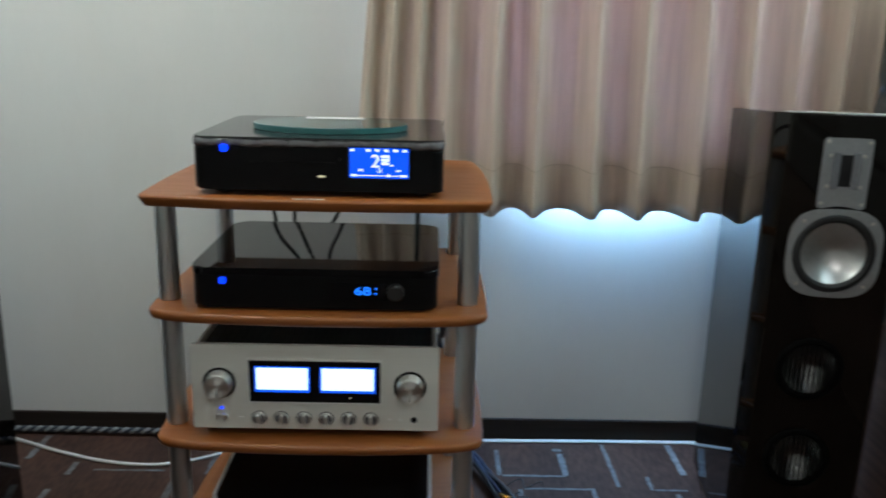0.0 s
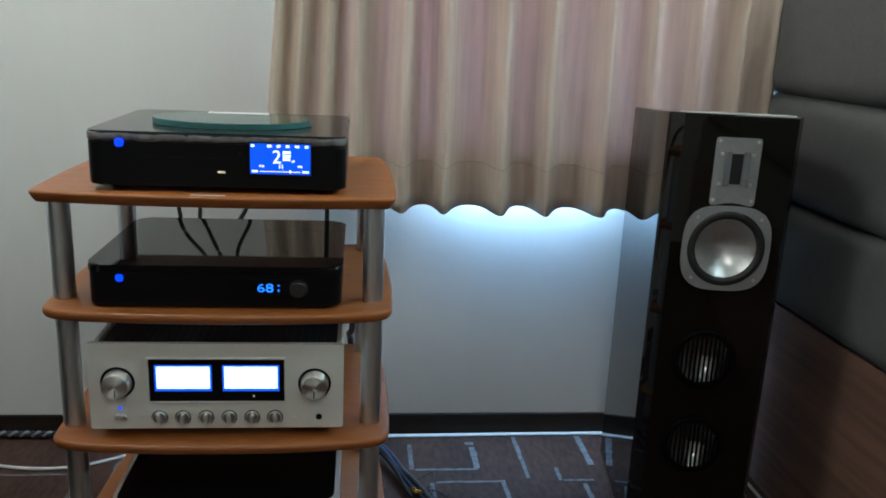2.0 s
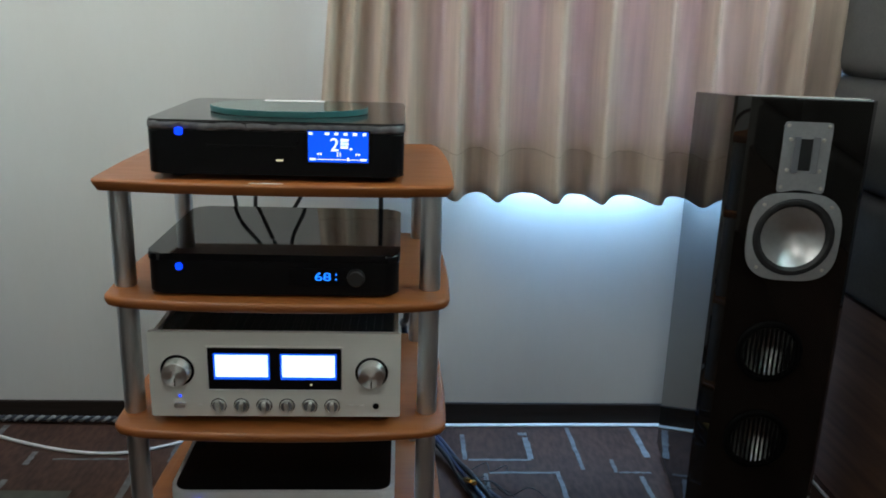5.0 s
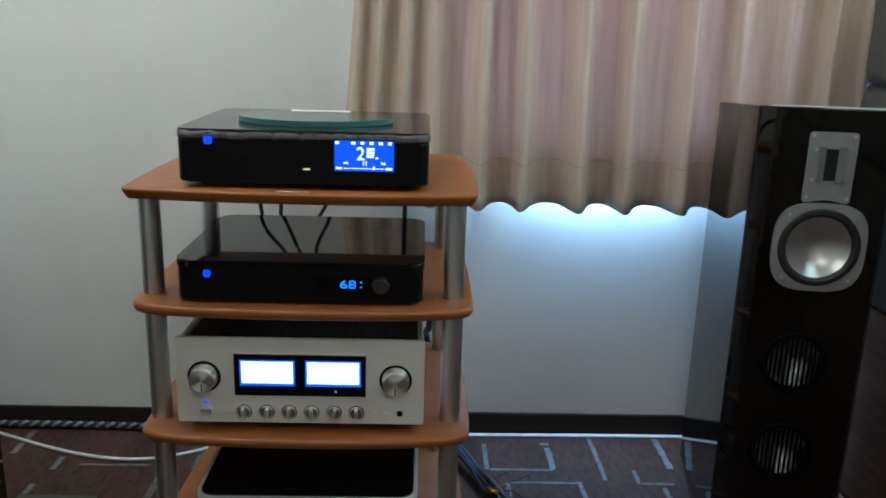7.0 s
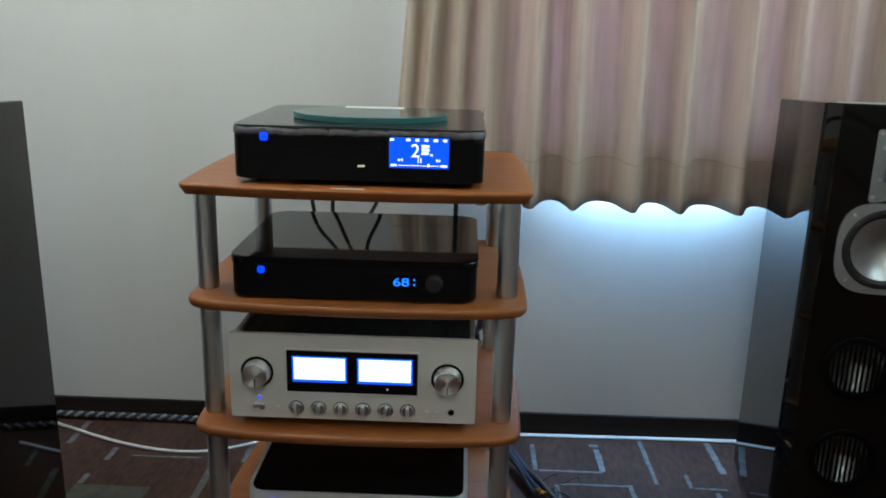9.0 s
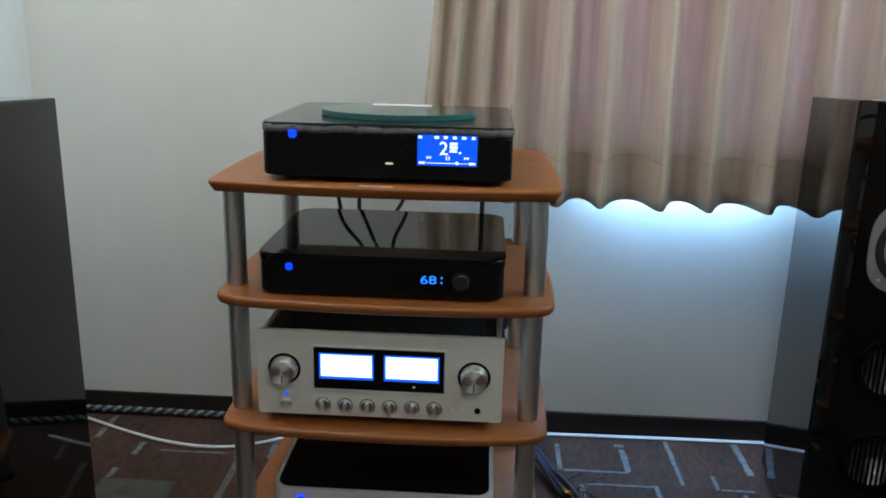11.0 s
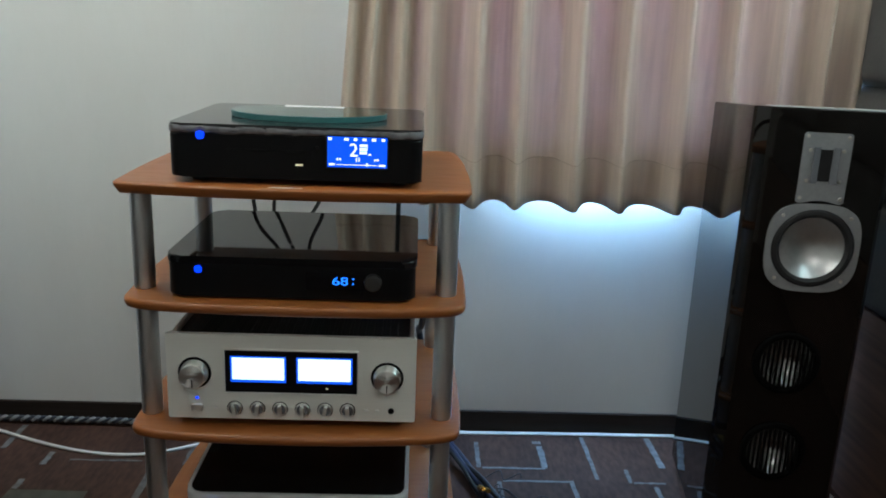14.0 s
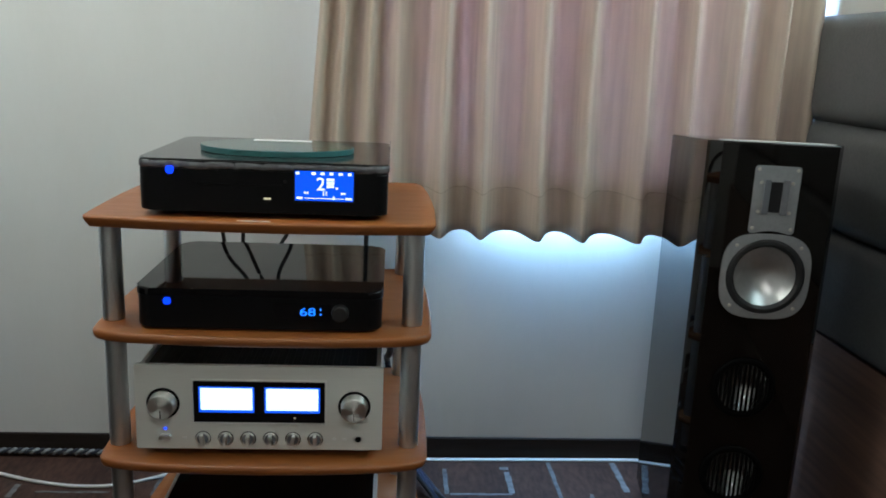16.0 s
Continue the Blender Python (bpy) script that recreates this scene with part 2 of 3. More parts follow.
def smooth_path(pts, steps=10):
    out = []
    for i in range(len(pts) - 1):
        p0, p1, p2, p3 = (Vector(pts[max(0, min(len(pts) - 1, i + k))]) for k in (-1, 0, 1, 2))
        for s in range(steps):
            t = s / steps
            out.append(0.5 * (2 * p1 + (p2 - p0) * t + (2 * p0 - 5 * p1 + 4 * p2 - p3) * t * t + (3 * p1 - p0 - 3 * p2 + p3) * t ** 3))
    return out + [Vector(pts[-1])]


def tube(pts, r, n=8, twist=None, bm=None):
    """A round cord along a line; twist = (offset radius, turns a metre, phase) winds it round that line."""
    out = bm or bmesh.new()
    rings, run = [], 0.0
    for i, p in enumerate(pts):
        d = (pts[min(i + 1, len(pts) - 1)] - pts[max(i - 1, 0)]).normalized()
        side = d.cross(Vector((0, 0, 1)) if abs(d.z) < 0.9 else Vector((1, 0, 0))).normalized()
        up = side.cross(d)
        c = p
        if i:
            run += (p - pts[i - 1]).length
        if twist:
            a = 2 * math.pi * (twist[1] * run + twist[2])
            c = p + twist[0] * (side * math.cos(a) + up * math.sin(a))
        rings.append([out.verts.new(c + r * (side * math.cos(2 * math.pi * k / n) + up * math.sin(2 * math.pi * k / n))) for k in range(n)])
    for a, b in zip(rings, rings[1:]):
        for k in range(n):
            out.faces.new((a[k], a[(k + 1) % n], b[(k + 1) % n], b[k]))
    out.faces.new(rings[0][::-1]), out.faces.new(rings[-1])
    return out


def lettering(name, text, size, mat, parent, m, width=1.0):
    """Raised letters that stand upright and face -y, centred at m."""
    cu = bpy.data.curves.new(name, "FONT")
    cu.body, cu.size, cu.extrude, cu.align_x, cu.align_y = text, size, 0.0002, "CENTER", "CENTER"
    tmp = bpy.data.objects.new(name, cu)
    me = bpy.data.meshes.new_from_object(tmp)
    bpy.data.objects.remove(tmp)
    me.name = name
    me.materials.clear()
    me.materials.append(mat)
    ob = new(name, me)
    ob.matrix_basis = m @ pose(0, 0, 0, 90) @ Matrix.Diagonal((width, 1, 1, 1))
    ob.parent = parent
    return ob


# ---- room ----
def wall_with_hole(name, axis, at, thick, a0, a1, hole, label):
    """A wall of the room in the plane axis = at, with one opening (a0, a1, z0, z1)."""
    bm = bmesh.new()
    h0, h1, z0, z1 = hole if hole else (a0, a0, 0, 0)
    cells = [(a0, h0, 0, TOP), (h1, a1, 0, TOP), (h0, h1, 0, z0), (h0, h1, z1, TOP)] if hole else [(a0, a1, 0, TOP)]
    for p, q, r, s in cells:
        if axis == "y":
            box(p, q, min(at, at + thick), max(at, at + thick), r, s, bm=bm)
        else:
            box(min(at, at + thick), max(at, at + thick), p, q, r, s, bm=bm)
    bmesh.ops.remove_doubles(bm, verts=bm.verts, dist=1e-5)
    return tagged(part(name, bm, WALL, smooth=0), label, "wall", kind="structure")


WIN = (0.25, 1.15, 0.765, 1.74)
wall_with_hole("wall_north", "y", BACK, 0.12, LEFT - 0.1, RIGHT + 0.1, WIN, "off-white papered wall with a window behind the curtain")
SIDEWIN = (-0.6, 0.6, 1.30, 1.95)
wall_with_hole("wall_east", "x", RIGHT, 0.12, FRONT, BACK, SIDEWIN, "off-white wall with a bright high window")
wall_with_hole("wall_west", "x", LEFT, -0.1, FRONT, BACK, None, "off-white papered side wall")
wall_with_hole("wall_south", "y", FRONT, -0.1, LEFT - 0.1, RIGHT + 0.1, None, "off-white papered wall behind the listener")
floor = tagged(part("floor", box(LEFT - 0.1, RIGHT + 0.1, FRONT - 0.1, BACK + 0.12, -0.08, 0), FLOOR, smooth=0), "dark brown vinyl floor with light grey brick-pattern lines", "floor", kind="structure")
tagged(part("ceiling", box(LEFT - 0.1, RIGHT + 0.12, FRONT - 0.1, BACK + 0.12, TOP, TOP + 0.1), CEIL, smooth=0), "white papered ceiling", "ceiling", kind="structure")


def baseboard(name, x0, x1, y0, y1):
    tagged(part(name, box(x0, x1, y0, y1, 0, 0.06, 0.003, 2), BASE), "dark brown vinyl baseboard at the foot of the wall", "baseboard", kind="structure")


baseboard("baseboard_1", LEFT + 0.012, RIGHT - 0.03, BACK - 0.011, BACK)
baseboard("baseboard_2", LEFT, LEFT + 0.011, FRONT, BACK)


def window(name, m, w, h, label):
    """A two-pane sash window; local x runs along the wall, z up, y out of the room."""
    ob = thing(name, label, "window", m, kind="structure")
    t = 0.035
    for nm, b in (("window_frame", (0, w, 0.05, 0.09, 0, t)), ("window_frame", (0, w, 0.05, 0.09, h - t, h)), ("window_frame", (0, t, 0.05, 0.09, t, h - t)),
                  ("window_frame", (w - t, w, 0.05, 0.09, t, h - t)), ("window_mullion", (w / 2 - 0.02, w / 2 + 0.02, 0.052, 0.088, t, h - t))):
        part(nm, box(*b, 0.003), FRAME, ob)
    for a, b in ((t, w / 2 - 0.02), (w / 2 + 0.02, w - t)):
        pane = part("pane", box(a, b, 0.066, 0.07, t, h - t), GLASS, ob, smooth=0)
        pane.visible_shadow = False
    part("window_sill", box(0.001, w - 0.001, 0.002, 0.05, 0.0005, 0.012, 0.002), FRAME, ob)


window("window_1", pose(WIN[0], BACK, WIN[2]), WIN[1] - WIN[0], WIN[3] - WIN[2], "sash window behind the drawn curtain")
window("window_2", pose(RIGHT, SIDEWIN[1], SIDEWIN[2], 0, 0, -90), SIDEWIN[1] - SIDEWIN[0], SIDEWIN[3] - SIDEWIN[2], "high sash window full of white daylight")
tagged(part("backdrop", box(RIGHT + 0.6, RIGHT + 0.62, -1.8, 1.8, 0.4, 3.2), SKYGLOW, smooth=0), "bright overcast sky outside the window", "sky", kind="structure")

# padded panels and wood wainscot on the east wall
wains = tagged(part("wainscot", box(RIGHT - 0.018, RIGHT, FRONT, BACK - 0.0, 0.0, 0.48, 0.002), DARKWOOD, smooth=0), "dark brown wood-grain wainscot panel below the padded wall", "wainscot", kind="structure")


def padded_panel(y0, y1, z0, z1):
    bm = bmesh.new()
    nu, nv, d = 24, 14, 0.034
    rows = []
    for i in range(nu + 1):
        row = []
        for j in range(nv + 1):
            u, v = i / nu, j / nv
            pu = min(1.0, min(u, 1 - u) * (y1 - y0) / 0.045)
            pv = min(1.0, min(v, 1 - v) * (z1 - z0) / 0.045)
            puff = math.sqrt(max(0.0, 1 - (1 - pu) ** 2)) * math.sqrt(max(0.0, 1 - (1 - pv) ** 2))
            wob = 0.0025 * noise.noise((u * 6 + y0 * 9, v * 3 + z0 * 7, 3.1))
            row.append(bm.verts.new((RIGHT - 0.004 - d * (0.25 + 0.75 * puff) - wob, y0 + u * (y1 - y0), z0 + v * (z1 - z0))))
        rows.append(row)
    for i in range(nu):
        for j in range(nv):
            bm.faces.new((rows[i][j], rows[i + 1][j], rows[i + 1][j + 1], rows[i][j + 1]))
    rim = [rows[i][0] for i in range(nu + 1)] + [rows[nu][j] for j in range(1, nv + 1)] + [rows[i][nv] for i in range(nu - 1, -1, -1)] + [rows[0][j] for j in range(nv - 1, 0, -1)]
    back = [bm.verts.new((RIGHT - 0.0037, v.co.y, v.co.z)) for v in rim]
    for k in range(len(rim)):
        j = (k + 1) % len(rim)
        bm.faces.new((rim[k], back[k], back[j], rim[j]))
    bm.faces.new(back)
    ob = thing("padded_panel", "dark grey leatherette padded wall panel", "wall panel", group="padded panels on the wall")
    part("cushion", bm, LEATHER, ob, smooth=60)
    part("backing_board", box(RIGHT - 0.0035, RIGHT - 0.0005, y0 - 0.0012, y1 + 0.0012, z0 - 0.0012, z1 + 0.0012), RUBBER, ob, "black backing board", smooth=0)


for z0 in (0.482, 0.735, 0.988):
    for y0, y1 in ((-0.42, 0.66), (-1.54, -0.423), (-2.66, -1.543)):
        padded_panel(y0, y1, z0, z0 + 0.25)

# ---- curtain ----
# where the folds come forward, and how far
FOLDS = ((-0.06, 0.3), (0.02, 0.35), (0.085, 0.4), (0.15, 0.4), (0.232, 0.55), (0.354, 1.0), (0.455, 1.0), (0.601, 1.0), (0.711, 1.0), (0.857, 1.0), (0.965, 0.8), (1.07, 0.8), (1.175, 0.8), (1.262, 0.5), (1.36, 0.4))


def fold(x):
    """How far the cloth comes forward at x, from -1 to 1."""
    for (a, p), (b, q) in zip(FOLDS, FOLDS[1:]):
        if x <= b:
            break
    t = min(1.0, max(0.0, (x - a) / (b - a)))
    t += 0.07 * math.sin(2 * math.pi * t)
    w = math.cos(2 * math.pi * t)
    return (p + (q - p) * t) * (w + 0.07 * math.sin(4 * math.pi * t))


def curtain():
    bm = bmesh.new()
    x0, x1, nx, nz = 0.005, 1.282, 360, 44
    rows = []
    for i in range(nx + 1):
        u = i / nx
        col = []
        for j in range(nz + 1):
            v = j / nz
            z = 0.667 + v * 1.43
            x = x0 + u * (x1 - x0) + 0.12 * v * (1 - u) ** 2 - 0.02 * v * u ** 2
            at = x + 0.05 * v * math.sin(math.pi * u) - 0.1 * v * (1 - u) ** 3 + 0.012 * v * noise.noise((x * 5, v * 2.0, 2.0))
            w = fold(at)
            amp = 0.043 * (1 + 0.2 * noise.noise((x * 6.0, 0.8 * v, 1.7)))
            y = 0.625 - amp * w
            y += 0.006 * noise.noise((at * 17, v * 1.6, 4.0)) * (0.4 + v) + 0.003 * noise.noise((at * 45, v * 2, 9.0)) + 0.012 * min(1.0, 0.3 + max(0.0, at) / 0.45) * min(1.0, 2.2 * max(0.0, v - 0.05)) * math.cos(at * 92 + 2 * math.sin(at * 7) + 0.6)
            x += 0.006 * math.sin(at * 50) * (1 - v) + 0.004 * noise.noise((x * 9, v * 3, 7.0))
            z -= 0.004 * w * (1 - v) + 0.002 * u
            if v < 0.08:
                y -= 0.0025
            col.append(bm.verts.new((x, y, z)))
        rows.append(col)
    for i in range(nx):
        for j in range(nz):
            bm.faces.new((rows[i][j], rows[i + 1][j], rows[i + 1][j + 1], rows[i][j + 1]))
    ob = thing("curtain", "beige pleated curtain drawn across the window", "curtain")
    cloth = part("cloth", bm, CURTAIN, ob, smooth=80)
    sol = cloth.modifiers.new("thickness", "SOLIDIFY")
    sol.thickness = 0.0016
    # the turned-up hem, a second layer behind the first
    bm = bmesh.new()
    me = cloth.data
    strip = []
    for i in range(nx + 1):
        strip.append([bm.verts.new(me.vertices[i * (nz + 1) + j].co + Vector((0, 0.004, 0.001))) for j in range(5)])
    for i in range(nx):
        for j in range(4):
            bm.faces.new((strip[i][j], strip[i + 1][j], strip[i + 1][j + 1], strip[i][j + 1]))
    part("hem", bm, CURTAIN, ob, smooth=80)
    # the stitched ridge at the top of the hem
    bm, strip = bmesh.new(), []
    for i in range(nx + 1):
        p = me.vertices[i * (nz + 1) + 2].co.lerp(me.vertices[i * (nz + 1) + 4].co, 0.75)
        strip.append([bm.verts.new(p + Vector((0, dy, dz))) for dy, dz in ((-0.0005, -0.0022), (-0.0022, -0.0014), (-0.0022, 0.0004), (-0.0005, 0.0012))])
    for i in range(nx):
        for j in range(3):
            bm.faces.new((strip[i][j], strip[i + 1][j], strip[i + 1][j + 1], strip[i][j + 1]))
    part("seam", bm, THREAD, ob, "stitched seam above the hem", smooth=80)
    rail = part("curtain_rail", box(0.0, 1.25, 0.62, 0.645, 2.092, 2.117, 0.003), FRAME, ob)
    for x in (0.1, 0.6, 1.1):
        part("bracket", box(x - 0.01, x + 0.01, 0.644, BACK, 2.095, 2.113, 0.002), FRAME, ob)


curtain()

# ---- ceiling lamp ----
for lx, ly, watts in LAMPS:
    lamp = thing("ceiling_lamp", "square white ceiling lamp, lit", "lamp", pose(lx, ly, TOP), group="ceiling lamps")
    part("lamp_body", prism(rounded(-0.3, 0.3, -0.3, 0.3, 0.04), -0.05, 0, 0.006), FRAME, lamp)
    part("diffuser", prism(rounded(-0.27, 0.27, -0.27, 0.27, 0.04), -0.078, -0.05, 0.01), LAMPGLOW, lamp)

# ---- hi-fi rack ----
POSTS = ((-0.27, 0.06), (0.272, 0.06), (-0.256, 0.42), (0.26, 0.42))


def shelf_outline(corner):
    """The plan of a shelf: bowed front, sides drawn in towards the back; corner: how square its front corners are."""
    half = [(0.0, -0.036), (0.1, -0.034), (0.19, -0.028), (0.25, -0.02), (0.283 + 0.003 * corner, -0.009 - 0.007 * corner), (0.297 + 0.001 * corner, 0.006 - 0.012 * corner), (0.301, 0.03 - 0.012 * corner), (0.3035, 0.1), (0.304, 0.2), (0.3, 0.32), (0.29, 0.425), (0.279, 0.451), (0.252, 0.46), (0.0, 0.46)]
    side = [(p.x, p.y) for p in smooth_path([(x, y, 0) for x, y in half], 5)]
    return [(x + 0.0065, y) for x, y in side + [(-x, y) for x, y in side[-2:0:-1]]]


def board(outline, profile):
    """A board whose edge follows a profile of (inset, height), from top to bottom."""
    bm, n = bmesh.new(), len(outline)
    rings = []
    for inset, z in profile:
        ring = []
        for k in range(n):
            p, q, r = (Vector(outline[(k + d) % n]) for d in (-1, 0, 1))
            d = (r - p).normalized()
            ring.append(bm.verts.new((q.x - d.y * inset, q.y + d.x * inset, z)))
        rings.append(ring)
    for a, b in zip(rings, rings[1:]):
        for k in range(n):
            bm.faces.new((a[k], b[k], b[(k + 1) % n], a[(k + 1) % n]))
    bm.faces.new(rings[0]), bm.faces.new(rings[-1][::-1])
    return bm


def rack():
    ob = thing("hifi_rack", "four-tier cherry wood rack on silver tube posts", "rack")
    tops = (0.819, 0.615, 0.37, 0.115)
    for k, z in enumerate(tops):
        edge = ((0.0035, z), (0.001, z - 0.001), (0, z - 0.003), (0.0004, z - 0.006), (0.004, z - 0.012), (0.009, z - 0.019), (0.011, z - 0.02)) if k == 0 else (
            (0.006, z), (0.0025, z - 0.0012), (0.0006, z - 0.004), (0, z - 0.0075), (0.0008, z - 0.012), (0.0035, z - 0.0165), (0.008, z - 0.0195), (0.011, z - 0.02))
        sh = part("shelf", board(shelf_outline(1.0 if k == 0 else 0.0), edge), CHERRY, ob, "cherry wood shelf with a bowed, shaped front edge", smooth=50)
        if k == 0:
            part("badge", prism(rounded(-0.028, 0.028, -0.002, 0.002, 0.0015), 0, 0.0012), SILVER, sh, "small silver badge", m=pose(-0.004, -0.022, z - 0.0003, 0, 0, 0))
    for x, y in POSTS:
        for z0, z1 in ((tops[1], tops[0] - 0.02), (tops[2], tops[1] - 0.02), (tops[3], tops[2] - 0.02), (0.022, tops[3] - 0.02)):
            part("post", lathe([(0, z0), (0.018, z0), (0.019, z0 + 0.0015), (0.019, z1 - 0.0015), (0.018, z1), (0, z1)], 32), ALU, ob, m=pose(x, y, 0))
        part("foot", lathe([(0, 0), (0.018, 0), (0.021, 0.004), (0.021, 0.018), (0.014, 0.022), (0, 0.022)], 28), RUBBER, ob, "black rubber foot", m=pose(x, y, 0))


rack()


def feet(ob, xs, ys, h, r=0.016):
    for x in xs:
        for y in ys:
            part("foot", lathe([(0, 0), (r * 0.9, 0), (r, 0.003), (r, h), (0, h)], 20), RUBBER, ob, m=pose(x, y, 0))


def component_outline(w, d, r):
    """A box in plan with broad rounded front corners."""
    return rounded(-w / 2, w / 2, 0, d, r, 8)


# disc player
player = thing("disc_player", "black disc player with a lit blue screen", "disc player", pose(0.01, 0.0, 0.819))
feet(player, (-0.17, 0.17), (0.05, 0.3), 0.012)
part("body", prism(component_outline(0.422, 0.36, 0.022), 0.010, 0.0825, 0.004), BLACKBOX, player)
part("lid", prism(component_outline(0.422, 0.36, 0.022), 0.0828, 0.0965, 0.003, 3), BLACKBOX, player, "black lid", m=pose(0, 0, 0))


def film_strip():
    """A creased strip of clear film round the front and sides of the lid."""
    ring = [p for p in component_outline(0.4255, 0.362, 0.024)]
    start = max(range(len(ring)), key=lambda k: (ring[k][1] > 0.3) * (1 - ring[k][0]))
    ring = [ring[(start + k) % len(ring)] for k in range(len(ring))]
    ring = [Vector((x, y, 0)) for x, y in ring if y < 0.34]
    line = []
    for p, q in zip(ring, ring[1:]):
        n = max(1, int((q - p).length / 0.004))
        line += [p.lerp(q, k / n) for k in range(n)]
    bm, rows, run = bmesh.new(), [], 0.0
    for i, p in enumerate(line):
        run += (p - line[i - 1]).length if i else 0
        low = 0.0845 + 0.0035 * noise.noise((run * 22, 1.0, 0.0)) + 0.0015 * noise.noise((run * 90, 2.0, 0.0))
        out = Vector((p.x, p.y - 0.18, 0)).normalized()
        rows.append([bm.verts.new(p + out * (0.0012 * noise.noise((run * 60, k * 0.7, 3.0)) - (0.004 if k == 3 else 0)) + Vector((0, 0, low + (0.0978 - low) * min(k, 2.6) / 2.6))) for k in range(4)])
    for a, b in zip(rows, rows[1:]):
        for k in range(3):
            bm.faces.new((a[k], b[k], b[k + 1], a[k + 1]))
    strip = part("film_edge", bm, TOPFILM, player, "creased clear protective film round the lid edge", smooth=50, m=pose(0, -0.0005, 0))
    strip.modifiers.new("thickness", "SOLIDIFY").thickness = 0.0004


film_strip()
part("film_flap", prism([(0.0, 0.0), (0.05, 0.0), (0.03, 0.011), (0.012, 0.017)], 0, 0.0006), TOPFILM, player, "loose flap of film standing up", smooth=0, m=pose(0.2125, 0.27, 0.0955, 90, 0, 90))
part("top_plate_or_sheen", prism(component_outline(0.421, 0.358, 0.022), 0.0967, 0.0992, 0.001, 2, True), FILMTOP, player, "glossy black top plate", m=pose(0, 0.001, 0))
part("disc_slot", box(-0.115, 0.03, -0.0006, 0.002, 0.0565, 0.0595, 0.0003), BLACKBOX, player)
part("power_button", prism(rounded(-0.162, -0.149, 0.0745, 0.087, 0.004), 0, 0.003, 0.0006), BLUELED, player, "square blue lit power button", m=pose(0, -0.0015, 0, 90))
part("status_light", box(0.0, 0.012, -0.0015, 0.001, 0.034, 0.0372, 0.0004), WARMSLOT, player)
part("sensor", prism([(0.003 * math.cos(a * 0.524), 0.003 * math.sin(a * 0.524)) for a in range(12)], 0, 0.001), BLACKGLOSS, player, m=pose(0.036, 0.0002, 0.066, 90))
SX, SZ = -0.0085, -0.0018
part("display_bezel", box(0.059 + SX, 0.163 + SX, -0.0018, 0.002, 0.034 + SZ, 0.0893 + SZ, 0.0006), BLACKGLOSS, player)
scr = part("screen", box(0.0615, 0.1605, -0.0026, -0.0015, 0.0365, 0.0875), SCREEN, player, "lit blue touch screen", smooth=0, m=pose(SX, 0, SZ))
lettering("digit", "2", 0.031, GLYPH, scr, pose(0.105, -0.0029, 0.0645), 1.0)


def bar(x0, x1, z0, z1, parent, y=-0.0032, mat=GLYPH):
    part("glyph", box(x0, x1, y, y + 0.0006, z0, z1), mat, parent, smooth=0)


bar(0.115, 0.128, 0.0715, 0.0755, scr), bar(0.115, 0.128, 0.0655, 0.0697, scr), bar(0.115, 0.127, 0.0597, 0.0638, scr), bar(0.130, 0.134, 0.0575, 0.0605, scr)
for x, w in ((0.063, 0.006), (0.0895, 0.007), (0.105, 0.006), (0.120, 0.006), (0.135, 0.007), (0.151, 0.006)):
    bar(x, x + w, 0.0815, 0.0855, scr)
for x in (0.0755, 0.080, 0.1395, 0.144):
    part("glyph", prism([(x, 0.0475), (x + 0.004, 0.05), (x, 0.0525)] if x > 0.1 else [(x, 0.05), (x + 0.004, 0.0475), (x + 0.004, 0.0525)], 0, 0.0006), GLYPH, scr, smooth=0, m=pose(0, -0.0026, 0, 90))
bar(0.109, 0.1105, 0.046, 0.0535, scr), bar(0.1135, 0.115, 0.046, 0.0535, scr)
bar(0.064, 0.074, 0.0395, 0.0428, scr), bar(0.077, 0.144, 0.0405, 0.0415, scr), bar(0.147, 0.158, 0.0395, 0.0428, scr), bar(0.126, 0.1285, 0.039, 0.0445, scr)

# glass disc with a card on it
disc = thing("glass_plate", "oval clear glass plate with a green edge on the disc player", "glass plate", pose(0.014, 0.155, 0.9185))
OVAL = Matrix.Diagonal((0.985, 0.72, 1, 1))
part("pane", lathe([(0, 0), (0.141, 0), (0.141, 0.0105), (0, 0.0105)], 72), GLASS, disc, m=OVAL)
part("ground_edge", lathe([(0.1413, 0.0), (0.143, 0.0008), (0.143, 0.0098), (0.1413, 0.0106)], 72), GLASSEDGE, disc, "sea-green ground edge", m=OVAL)
tagged(part("white_card", box(-0.056, 0.056, -0.013, 0.013, 0, 0.0012, 0.0004), PAPER, m=pose(0.014, 0.225, 0.9292, 0, 0, 2)), "white card lying on the glass plate", "card")

# preamplifier
pre = thing("preamplifier", "black preamplifier with a blue digital volume display", "preamplifier", pose(0.001, 0.0, 0.615))
feet(pre, (-0.17, 0.17), (0.05, 0.3), 0.006)
part("body", prism(component_outline(0.43, 0.36, 0.026), 0.005, 0.064, 0.004), BLACKBOX, pre)
part("top_plate_or_sheen", prism(component_outline(0.434, 0.362, 0.027), 0.0643, 0.077, 0.005, 4, True), BLACKGLOSS, pre, "glossy black top plate", m=pose(0, -0.001, 0))
part("power_button", prism(rounded(-0.165, -0.153, 0.0485, 0.0605, 0.004), 0, 0.003, 0.0006), BLUELED, pre, "square blue lit power button", m=pose(0, -0.002, 0, 90) @ pose(0, 0, -0.001))
dsp = part("display_window", box(0.025, 0.125, -0.0012, 0.002, 0.022, 0.054, 0.0005), BLACKGLOSS, pre)
lettering("digits", "68", 0.021, DIGIT, dsp, pose(0.084, -0.0015, 0.0382), 1.4)
